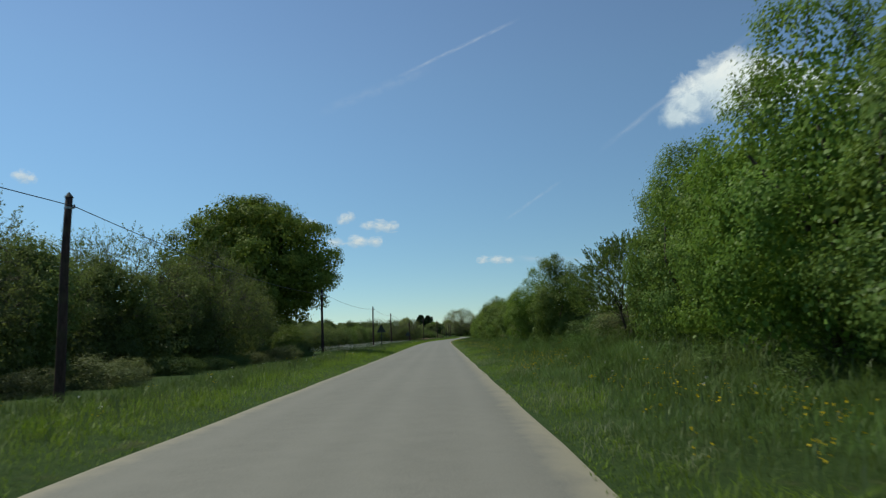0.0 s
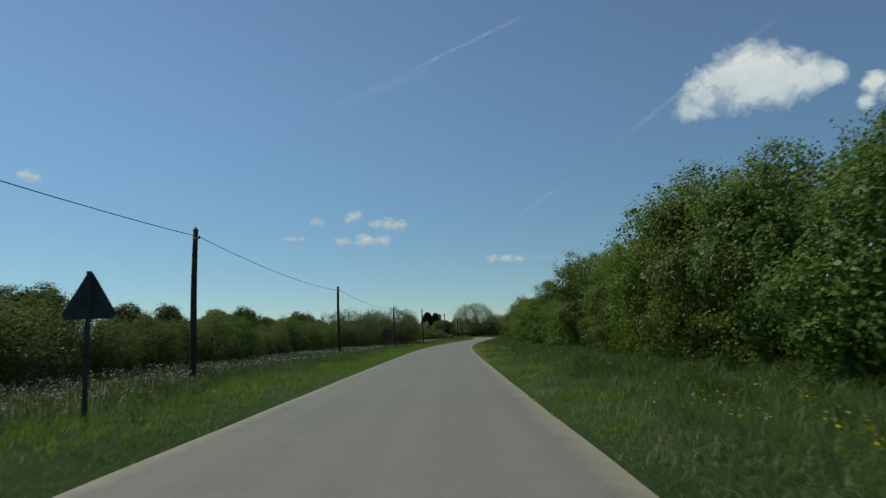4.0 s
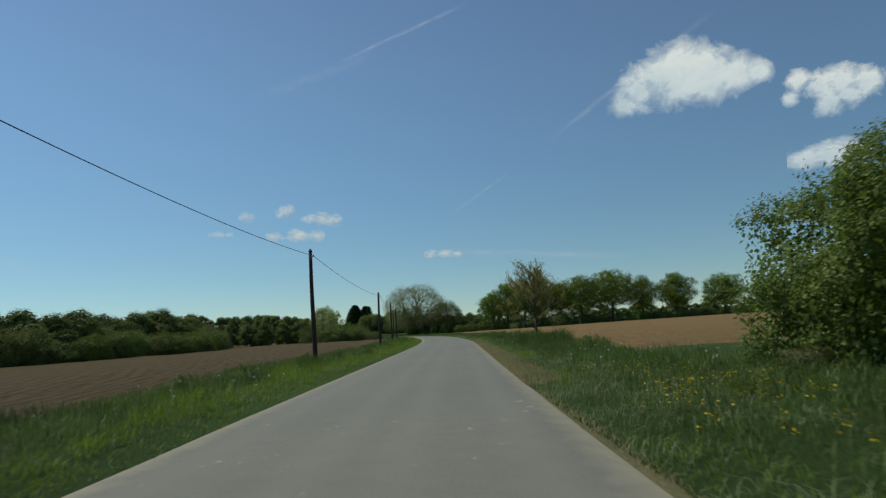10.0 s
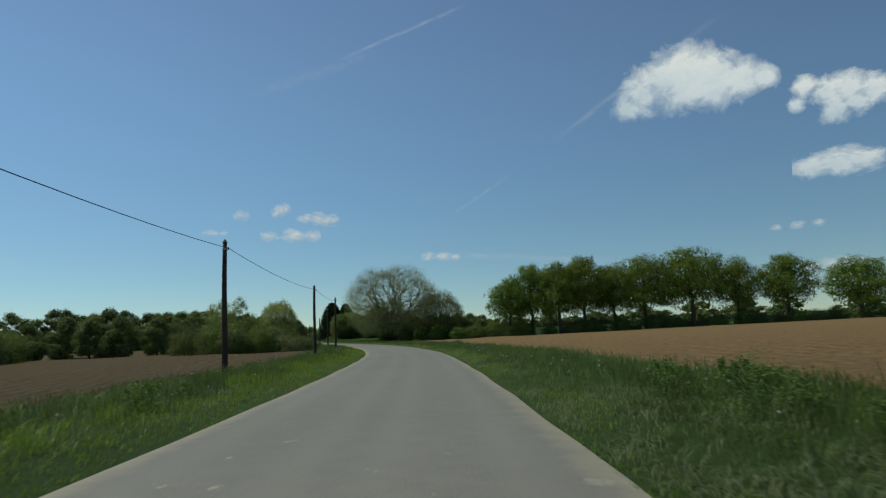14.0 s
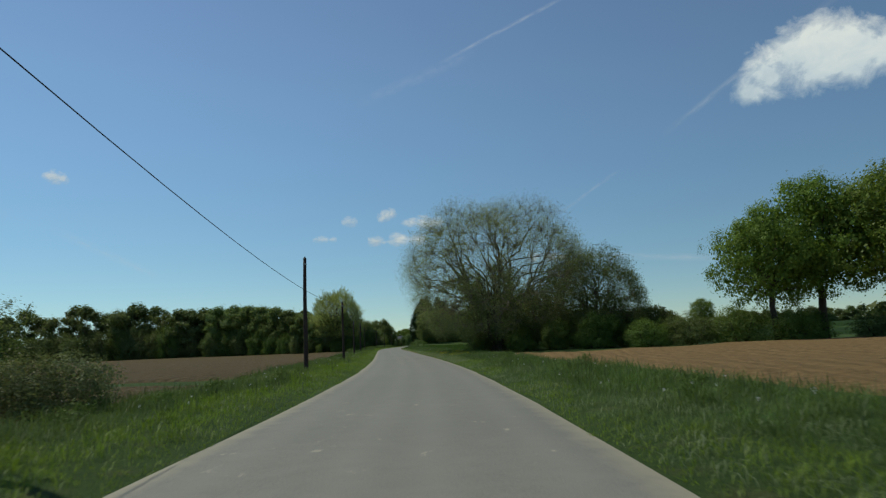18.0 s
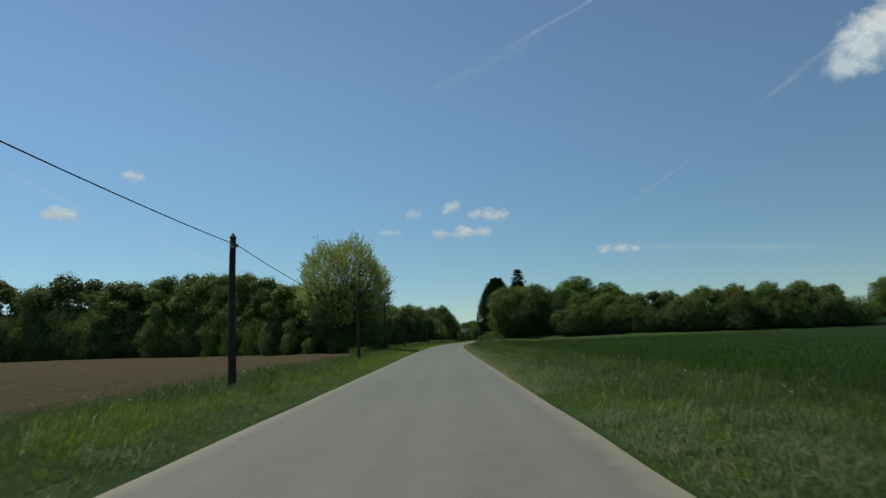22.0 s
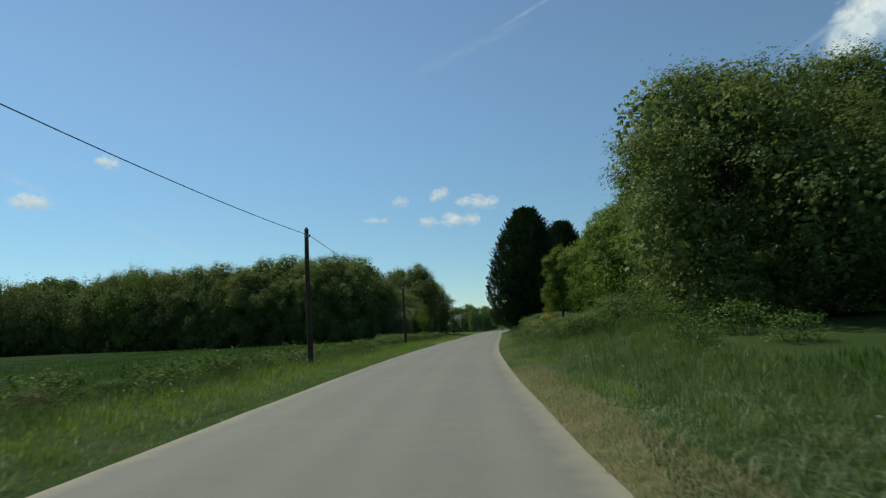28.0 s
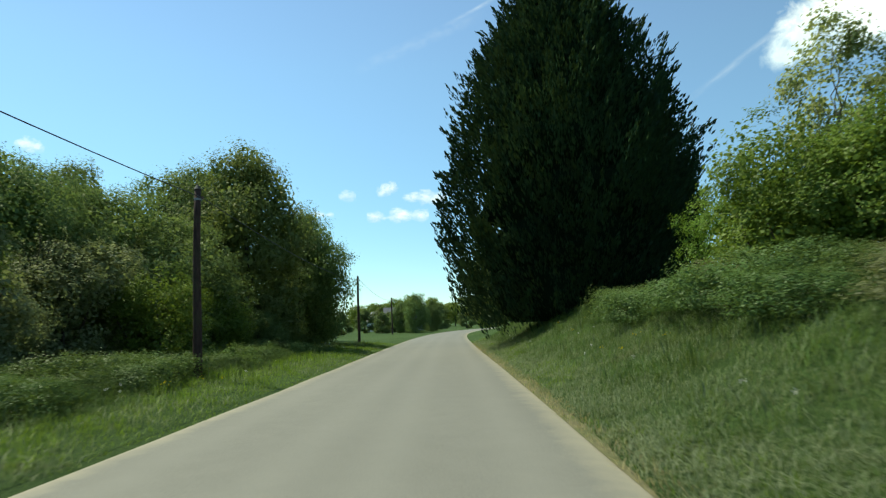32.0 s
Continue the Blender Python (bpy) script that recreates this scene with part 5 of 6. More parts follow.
# right side: oaks beyond the soil field
for lat, y, h, w in [(32.2, 355, 11.6, 0.84), (37.5, 357, 14.4, 0.86), (42.0, 354, 14.6, 0.84), (47.8, 355, 15.4, 0.92), (54.5, 356, 13.4, 0.84), (60.5, 355, 15.4, 0.95), (70, 354, 16.6, 1.0), (80, 354, 13.9, 0.8), (91, 354, 14.3, 0.92), (106.5, 353, 13.2, 1.1), (122, 352, 11.2, 1.2), (140, 351, 17.2, 1.15), (154.5, 350, 11.6, 0.95)]:
    put(FIELD_OAK, lat, y, h * 1.06, R, w * 0.88, 0.8)
for lat in np.arange(22, 150, 3.6):
    put(HEDGE_FAR, lat, 357.5 + R.uniform(-2, 2) - 0.06 * lat, R.uniform(2.2, 3.6), R, 1.6, 0.1)
for lat in np.arange(84, 280, 5.0):
    put(ROW, lat, 612 + R.uniform(-3, 3), R.uniform(6.0, 9.5), R, 1.3, 0.1)
put(FIELD_OAK, 139, 600, 14.5, R, 0.85, 0.1)
for lat in np.arange(116, 300, 10.0):
    put(ROW_FAR, lat, 440 + R.uniform(-12, 12), R.uniform(8.0, 10.5), R, 1.4, 0.1)

# right side: behind the wheat, and on the bank
for lat in np.arange(24, 76, 2.9):
    put(SALLOW if R.random() < 0.75 else COPPICE, lat, 500 + R.uniform(-2, 2) - 0.05 * lat, R.uniform(7.2, 9.2), R, 1.2, 0.1)
for lat in np.arange(24, 78, 2.6):
    put(HEDGE_FAR, lat, 496.5 + R.uniform(-1.2, 1.2) - 0.05 * lat, R.uniform(4.2, 7.0), R, 1.1, 0.1)
for lat, y, h, w in [(12.4, 498.5, 11.0, 1.02), (18.2, 500.5, 11.4, 1.0), (23.5, 502, 10.6, 1.0)]:
    put(WILLOW, lat, y, h, R, w, 0.2)
for lat, y, h, w in [(27.5, 508, 13.4, 1.05), (34.0, 506, 11.6, 1.0), (16.3, 511, 12.2, 1.05), (13.4, 518.5, 10.8, 0.95), (13.4, 527, 10.9, 1.0), (17.0, 539.5, 9.6, 0.95), (20, 520, 11, 1.0), (21, 531, 10.5, 1.0), (23.0, 541, 9.0, 1.0), (24, 553, 9.0, 1.1), (19.5, 548, 7.0, 1.2)]:
    put(LIME, lat, y, h, R, w, 0.2)
for lat, y, h in [(11.6, 560, 5.0), (13.6, 559, 5.6), (15.5, 554, 4.0), (12.4, 564, 4.2), (17, 562, 6.0), (19, 558, 7.0), (22, 560, 6.4), (25, 558, 5.4), (16.5, 546, 3.4), (19.5, 562, 7.4)]:
    put(HEDGE[3], lat, y, h, R, 1.0, 0.2)
put(LIME[1], 14.0, 538, 9.6, R, 0.62, 0.2)
put(SLENDER, 9.1, 532.0, 8.8, R, 0.95, 0.2)
put(BIRCH, 13.4, 560.5, 9.4, R, 0.85, 0.1)
put(BIRCH, 15.4, 563, 7.0, R, 0.8, 0.1)
for y in np.arange(490, 514, 2.3):
    put(WEED, 7.4 + R.uniform(-0.8, 0.8), y, R.uniform(0.6, 1.0), R, 1.6, 0.05)
    put(WEED, 9.4 + R.uniform(-0.8, 0.8), y, R.uniform(0.7, 1.1), R, 1.8, 0.05)
for lat, y, h in [(11.5, 496, 3.2), (15.5, 497.5, 3.8), (19.5, 499.5, 4.0), (23.5, 501, 4.2), (13, 503, 4.0), (13.2, 507, 3.0)]:
    put(HEDGE, lat, y, h, R, 1.3, 0.1)
for y in np.arange(499, 566, 2.4):
    put(BRAMBLE[0] if y < 526 or R.random() < 0.6 else BRAMBLE[1], 7.2 + R.uniform(-0.7, 0.5), y, R.uniform(0.55, 0.9), R, 1.6, 0.05)
    put(BRAMBLE[0] if y < 526 or R.random() < 0.35 else BRAMBLE[1], 8.8 + R.uniform(-0.5, 0.5), y + 0.6, R.uniform(0.9, 1.3) * (1.0 if y < 524 else 0.7), R, 1.6, 0.05)
    put(BRAMBLE[0] if y < 526 or R.random() < 0.35 else BRAMBLE[1], 10.6 + R.uniform(-0.8, 0.8), y + 1.2, R.uniform(1.1, 1.7) * (0.75 if y < 524 else 0.55), R, 1.6, 0.05)

# left side: the green field's hedge and the trees beside the road's end
for lat in np.arange(-118, -13, 3.4):
    put(SALLOW if lat > -50 else COPPICE if lat > -75 else ROW, lat, 552 + R.uniform(-1.2, 1.2), R.uniform(12.0, 13.2), R, 0.9 if lat > -50 else 1.1, 0.1)
for lat in np.arange(-118, -14, 3.2):
    put(SALLOW if lat > -42 else HEDGE_FAR, lat, 549.5 + R.uniform(-0.7, 0.7), R.uniform(9.4, 11.6), R, 0.8, 0.1)
put(SALLOW, -15.6, 556, 11.2, R, 0.72, 0.1)
put(SALLOW, -12.9, 555.5, 9.0, R, 0.70, 0.1)
put(SALLOW, -19.5, 557, 13.4, R, 0.62, 0.1)
put(SALLOW, -25, 557, 13.4, R, 0.72, 0.1)
for lat, y, h in [(-15.5, 563, 9.0), (-17.5, 570, 10.8), (-21.5, 566, 10.6), (-11.0, 577.5, 13.4), (-15.5, 580, 12.8), (-9.8, 586, 10.6), (-12.0, 595, 9.6), (-13.5, 603, 9.0), (-20, 590, 11)]:
    put(WILLOW if y in (563, 580, 586) else SALLOW, lat, y, h, R, 0.80, 0.1)
for lat, y, h in [(-10.2, 564, 3.4), (-10.5, 570, 3.4), (-9.0, 574, 2.4), (-14, 557, 4.2), (-17.5, 560, 5.0), (-9.2, 580, 2.0), (-12.6, 570, 7.0), (-14.2, 566, 7.5)]:
    put(HEDGE[3] if y < 571 and h < 4.7 else WILLOW, lat, y, h * 1.1, R, 1.05, 0.1)

for lat, y, h in [(-10.6, 552.5, 3.8), (-12.2, 556.5, 4.8), (-12.3, 561, 4.8), (-11.0, 565.5, 4.2)]:
    put(MAY, lat, y, h, R, 1.05, 0.1)

# far end of the road
for lat, y, h, w in [(-8.2, 652, 7.6, 0.62), (-11.6, 656, 6.0, 0.7), (-6.6, 660, 6.6, 0.55)]:
    put(WILLOW, lat, y, h, R, w, 0.1)
for lat, y, h in [(5.6, 640, 10.0), (6.5, 650, 9.0), (8.0, 632, 11.0)]:
    put(LIME, lat, y, h, R, 0.55, 0.1)
for lat, y, h in [(-60, 760, 12.5), (-53, 762, 14.0), (-46, 760, 15.0), (-39, 762, 13.5), (-68, 765, 12.0), (-32, 765, 12.0)]:
    put(FIELD_OAK, lat, y, h, R, 0.8, 3.0)
for lat, y, h in [(9.5, 612, 12.0), (8.5, 622, 12.0), (9.5, 662, 9.0), (-30, 700, 7.0), (-22, 720, 8.0), (-14, 735, 8.0), (-4, 740, 8.0), (8, 750, 9.0), (-40, 690, 7.0), (-55, 690, 8.0), (-75, 700, 9.0), (18, 700, 12.0), (28, 690, 12.0), (-21, 640, 3.5), (-25, 648, 4.0), (-30, 655, 4.5), (-38, 660, 5.0), (-14, 690, 6.0), (-8, 700, 6.0), (-20, 676, 5.0), (-27, 680, 6.0), (-48, 670, 6.0), (-36, 640, 5.0), (-44, 650, 5.0), (-17, 662, 4.5), (-26, 664, 5.0), (-34, 672, 6.0), (10, 676, 8.0), (14, 690, 9.0)]:
    put(ROW, lat, y, h, R, 1.2, 0.1)
for az in np.arange(-2.0, 1.0, 0.036):
    d = R.uniform(420, 640)
    xx, yy = d * math.sin(az), 480 + d * math.cos(az) * 0.9
    if yy > 690 or abs(xx) > 230:
        put(ROW_FAR, xx - float(road_x(yy)), yy, R.uniform(9, 15), R, 2.1, 0.3)


# ---- trees of their own kind ----
def big_oak(lat, y):
    rng = np.random.default_rng(200)
    blobs = tree_blobs(rng, 36, 7.9, 2.6, 15.8, 0.62)
    crown = crown_mesh("crown", blobs, 6500, 11, 0.30, 0.20, LEAF_OAK, 201, 0.66, 2.0, 0.6, flat=0.75)
    ob = plant("oak_tree", "large old oak with a dense dark green crown and thick trunk", "tree", "", crown, "", limbs_mesh("trunk", trunk_segs(rng, blobs, 15.0, 0.46), BARK, 9))
    ob.matrix_world = pose(*spot(lat, y), 0, 0, 40)


def dome_tree(lat, y, seed, tall, wide, label, n=(150, 1300, 7500), leaf=LEAF_BUD, per=6, size=0.078, ivy=16, bark=BARK_PALE, name="ash_tree", low=-0.3, waist=1.0, ragged=0.07, stout=1.0):
    crown, trunk, twig = dome_parts(seed, tall, wide, 10, n[0], n[1], n[2], per, size, leaf, bark, low, waist, ragged, 0.0, stout, BARK_PALE)
    rng = np.random.default_rng(seed + 1)
    extra = [("twig", twig, "fine grey twigs")]
    blobs = [(rng.uniform(-0.36, 0.5) * wide, rng.uniform(-0.4, 0.4) * wide, rng.uniform(0.6, 0.50 * tall), rng.uniform(0.8, 1.6), rng.uniform(0.8, 1.6), rng.uniform(0.9, 1.8)) for _ in range(ivy)]
    extra.append(("ivy", crown_mesh("ivy", blobs, 105 * ivy, 10, 0.34, 0.135, LEAF_ROW, seed + 3, 0.7, 0.55, 0.3), "dark ivy and bramble round the stems"))
    ob = plant(name, label, "tree", "", crown, "", trunk, extra)
    ob.matrix_world = pose(*spot(lat, y), 0, 0, 0)
    return ob


def whitebeam(lat, y):
    crown, trunk, twig = dome_parts(230, 14.2, 6.0, 7, 150, 1500, 3800, 24, 0.15, LEAF_BLOSSOM, BARK, -0.30, 0.56, 0.10, 0.055)
    rng = np.random.default_rng(231)
    # inner and lower leaves carry the crown's own shade in a darker green
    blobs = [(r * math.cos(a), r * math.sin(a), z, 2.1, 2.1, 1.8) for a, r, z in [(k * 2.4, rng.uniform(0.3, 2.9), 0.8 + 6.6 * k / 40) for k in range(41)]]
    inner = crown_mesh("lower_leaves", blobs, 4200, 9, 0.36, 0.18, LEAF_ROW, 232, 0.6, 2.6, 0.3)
    ob = plant("whitebeam_tree", "tall dense tree with silvery young leaves over a dark lower crown", "tree", "", crown, "", trunk, [("twig", twig, ""), ("lower_leaves", inner, "inner leaves in darker green, the crown's shade put into the colour")])
    ob.matrix_world = pose(*spot(lat, y), 0, 0, 15)


def conifer(h, radius, seed, name, label, n=2300):
    """Upswept plumes of a tall evergreen round a trunk, clothed to the ground."""
    rng = np.random.default_rng(seed)

    def profile(t):
        return np.where(t < 0.40, 0.84 + 0.16 * t / 0.40, 1 - 0.84 * np.clip((t - 0.40) / 0.60, 0, 1) ** 1.5)

    t = rng.uniform(0.0, 1.0, n) ** 0.9
    a = rng.uniform(0, 2 * math.pi, n)
    lobes = 1 + 0.08 * np.sin(a * 3 + t * 9) + 0.09 * np.sin(a * 7 - t * 14)
    r = radius * profile(t) * lobes * rng.uniform(0.84, 0.97, n)
    out = np.stack([np.cos(a), np.sin(a), np.zeros(n)], -1)
    root = out * r[:, None] + np.stack([0 * t, 0 * t, 0.1 + t * h * 0.92], -1)
    long = rng.uniform(0.6, 1.5, n) * (h / 20)
    rise = unit(out * rng.uniform(0.45, 0.85, n)[:, None] + np.array([0, 0, 0.75]) + rng.normal(0, 0.10, (n, 3)))
    per = 44
    u = rng.uniform(-0.5, 1.0, n * per)[:, None]
    axis = np.repeat(rise, per, 0)
    at = np.repeat(root, per, 0) + axis * u * np.repeat(long, per)[:, None] + rng.normal(0, 0.25, (n * per, 3)) * np.clip(1.0 - u, 0.04, 1)
    v = leaf_arrays(at, axis * 2.2, 0.27, rng, 0.34, 0.2, 0.30)
    f = np.arange(len(v)).reshape(-1, 4)
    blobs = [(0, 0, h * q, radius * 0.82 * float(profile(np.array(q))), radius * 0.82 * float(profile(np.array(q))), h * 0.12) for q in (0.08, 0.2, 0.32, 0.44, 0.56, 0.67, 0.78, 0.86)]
    # added solid core behind the plumes, coloured as the shade among them
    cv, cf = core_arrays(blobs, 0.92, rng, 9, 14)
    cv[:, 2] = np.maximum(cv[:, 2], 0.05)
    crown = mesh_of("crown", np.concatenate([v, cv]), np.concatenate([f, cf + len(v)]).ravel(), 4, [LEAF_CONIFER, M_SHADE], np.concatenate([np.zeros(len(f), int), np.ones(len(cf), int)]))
    trunk = limbs_mesh("trunk", wander((0, 0, -0.3), (0, 0, h * 0.90), 0.45, 0.05, rng, 8, 0.004), BARK, 9)
    return kind_of(plant(name, label, "tree", "evergreens", crown, "", trunk), h)


def spruce_kind(h, radius, seed):
    rng = np.random.default_rng(seed)
    segs, ats, outs = wander((0, 0, -0.3), (0, 0, h), 0.22, 0.02, rng, 8, 0.004), [], []
    for k in range(26):
        z = h * (0.15 + 0.84 * k / 25)
        rr = radius * (1 - k / 27) ** 0.8
        for q in range(7):
            a = q * 0.898 + k * 0.7 + rng.uniform(-0.2, 0.2)
            d = np.array([math.cos(a), math.sin(a), 0.12])
            tip = np.array([0, 0, z]) + d * rr * rng.uniform(0.75, 1.1)
            segs.append((np.array([0, 0, z]), tip, 0.035, 0.008))
            u = rng.uniform(0.2, 1.0, 14)[:, None]
            ats.append(np.array([0, 0, z]) * (1 - u) + tip * u + rng.normal(0, 0.12, (14, 3)))
            outs.append(np.repeat(d[None], 14, 0))
    v = leaf_arrays(np.concatenate(ats), np.concatenate(outs), 0.42, rng, 0.3, -0.1, 0.5)
    crown = mesh_of("crown", v, np.arange(len(v)), 4, [LEAF_CONIFER])
    return kind_of(plant("spruce_tree", "dark spruce with its ragged tip above the other trees", "tree", "evergreens", crown, "", limbs_mesh("trunk", segs, BARK, 5)), h)


def young_oak(lat, y):
    rng = np.random.default_rng(260)
    segs, tips = wander((0, 0, -0.3), (0.1, 0, 3.0), 0.20, 0.15, rng, 4, 0.01), []
    for k in range(11):
        a = k * 1.9 + 2.6
        z = 1.8 + k * 0.36
        grow(np.array([0.1, 0, z]), np.array([math.cos(a), math.sin(a), 0.55 + 0.12 * k]), 2.2, 0.075, 4, rng, segs, tips, 3, 0.5, 0.72, 0.05, 0.0)
    grow(np.array([0.1, 0, 3.0]), np.array([0.05, 0, 1.0]), 2.6, 0.13, 5, rng, segs, tips, 3, 0.42, 0.76, 0.15, 0.0)
    tp, td = np.array([t[0] for t in tips]), np.array([t[1] for t in tips])
    at = np.repeat(tp, 6, 0) + rng.normal(0, 0.20, (len(tp) * 6, 3))
    at = np.concatenate([at, np.repeat(np.array([s[1] for s in segs if s[3] < 0.02]), 3, 0)])
    td = np.concatenate([np.repeat(td, 6, 0), np.tile([0, 0, 1.0], (len(at) - 6 * len(td), 1))])
    at = at + rng.normal(0, 0.06, at.shape)
    v = leaf_arrays(at, td, 0.13, rng, 0.6)
    ob = plant("young_oak", "small open oak with sparse brownish young leaves at the field edge", "tree", "", mesh_of("crown", v, np.arange(len(v)), 4, [LEAF_BROWN]), "", limbs_mesh("trunk", segs, BARK, 5))
    ob.matrix_world = pose(*spot(lat, y), 0, 0, 0) @ Matrix.Diagonal((0.50, 0.50, 0.52, 1))


big_oak(-16.5, 59.6)
for lat, y, h in [(-13.2, 57.0, 1.4), (-14.6, 55.0, 1.2), (-17.4, 56.0, 1.6), (-20.5, 57.5, 1.8), (-12.6, 62.0, 1.5), (-15.0, 64.5, 1.8), (-18.5, 64.0, 2.2), (-23.0, 60.0, 2.4)]:
    put(HEDGE_FAR, lat, y, h, R, 1.5, 0.1)
dome_tree(10.9, 367.0, 210, 16.4, 11.0, "broad round ash with bare grey twigs and small opening leaves", (90, 900, 8500), per=19, size=0.084, ivy=52, low=-0.56, waist=0.62, ragged=0.085, stout=1.3, bark=BARK_ASH)
dome_tree(20.4, 365.0, 212, 10.2, 5.4, "leafing willow scrub beside the broad ash", (60, 480, 3600), LEAF_GREY, 16, 0.11, 18, BARK_ASH, "willow_scrub", ragged=0.10, stout=1.2)
dome_tree(26.5, 366.5, 214, 4.0, 3.4, "leafing willow scrub beside the broad ash", (60, 420, 2400), LEAF_GREY, 6, 0.17, 10, BARK, "willow_scrub")
for lat, y, h in [(8.7, 366, 1.5), (11.4, 370, 3.0), (12, 361.5, 2.4), (15, 360.5, 3.0), (18.5, 359.5, 3.4), (22, 360.5, 2.4), (26, 361, 1.9), (14, 369, 3.6), (12.5, 374, 3.2), (20, 368, 4.5)]:
    put(HEDGE[:3], lat, y, h, R, 1.2, 0.1)
whitebeam(-12.7, 444.0)
for lat, y, h in [(-9.5, 446.5, 2.4), (-11.5, 449, 3.0), (-8.7, 450, 2.2), (-13.5, 446, 3.2), (-12, 454, 3.4), (-15, 452, 3.6), (-10.0, 441.5, 3.2), (-8.4, 441.0, 3.6), (-12.5, 440.8, 3.4),]:
    put(HEDGE[1], lat, y, h, R, 1.2, 0.1)
for lat, y, h in [(-15.8, 442.5, 5.0), (-18.5, 444, 8.2), (-21.5, 446, 10.6), (-25, 449, 12.4), (-29, 452, 13.6), (-33.5, 455, 14.2), (-38, 458, 14.8), (-42.5, 460, 15.4), (-47, 461, 15.4), (-18, 451, 9.5), (-23, 455, 11.5)]:
    put(COPPICE, lat, y, h, R, 1.15, 0.1)
    put(HEDGE_FAR, lat - 0.8, y - 2.2, 0.42 * h, R, 0.9, 0.1)
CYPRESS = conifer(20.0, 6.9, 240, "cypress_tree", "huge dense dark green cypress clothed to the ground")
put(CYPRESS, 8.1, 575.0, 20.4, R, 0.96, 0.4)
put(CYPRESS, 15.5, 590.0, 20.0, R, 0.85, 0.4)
SPRUCE = spruce_kind(16.0, 2.6, 250)
put(SPRUCE, 14.9, 516.0, 16.8, R, 1.9, 0.2)
young_oak(6.55, 206.4)


def gorse(lat, y, h):
    rng = np.random.default_rng(int(y * 10))
    blobs = bush_blobs(rng, 6, 0.75)
    crown = crown_mesh("crown", blobs, 110, 7, 0.09, 0.10, LEAF_GREY, 271, 0.3, 0.8)
    bloom = crown_mesh("bloom", blobs, 60, 8, 0.08, 0.06, GORSE, 272, 0.8)
    ob = plant("gorse_bush", "gorse bush covered in orange yellow bloom on the bank", "bush", "gorse", crown, "", None, [("bloom", bloom, "orange yellow flowers")])
    ob.matrix_world = pose(*spot(lat, y, 0.05)) @ Matrix.Diagonal((h, h, h, 1))


gorse(7.0, 526.4, 1.7)
gorse(7.5, 528.2, 1.5)


# ---- verge: grass, flowers, weeds ----
def blades(name, lat, y, height, lean, width, mat, seed, label, category):
    """Bent grass blades rooted in the ground: one object."""
    rng = np.random.default_rng(seed)
    n = len(lat)
    x, z = road_x(y) + lat, land(lat, y) - 0.02
    root = np.stack([x, y, z], -1)
    a = rng.uniform(0, 2 * math.pi, n)
    d = np.stack([np.cos(a), np.sin(a), 0 * a], -1)
    side = np.stack([-np.sin(a), np.cos(a), 0 * a], -1) * (width * rng.uniform(0.6, 1.3, n))[:, None] * 0.5
    hh = height[:, None]
    ln = (lean * rng.uniform(0.2, 1.0, n))[:, None]
    up = np.array([0, 0, 1.0])
    mid = root + up * hh * 0.55 + d * hh * ln * 0.25
    tip = root + up * hh * (1 - 0.25 * ln) + d * hh * ln
    v = np.stack([root - side * 0.3, mid + side, tip, mid - side], 1).reshape(-1, 3)
    ob = new(name, mesh_of(name, v, np.arange(len(v)), 4, [mat]))
    return tagged(ob, label, category, kind="stuff")


def patchy(rng, n, y0, y1, l0, l1, scale=0.35, power=1.0):
    """Random places beside the road, thicker in some patches; l0 and l1 may be functions of y."""
    y = rng.uniform(y0, y1, n)
    t = rng.uniform(0, 1, n) ** power
    a, b = (l0(y) if callable(l0) else l0), (l1(y) if callable(l1) else l1)
    lat = a + (b - a) * t
    w = 0.5 + 0.5 * np.sin(y * scale * 1.7 + np.sin(lat * 1.3) * 1.5) * np.sin(lat * 1.9 + y * 0.11)
    return lat, y, w


def left_edge(y):
    return -HALF - 0.10 + 0.10 * np.sin(y * 0.8) + 0.06 * np.sin(y * 2.1)


def right_edge(y):
    return HALF + 0.10 + 0.10 * np.sin(y * 0.7 + 1) + 0.06 * np.sin(y * 1.9)


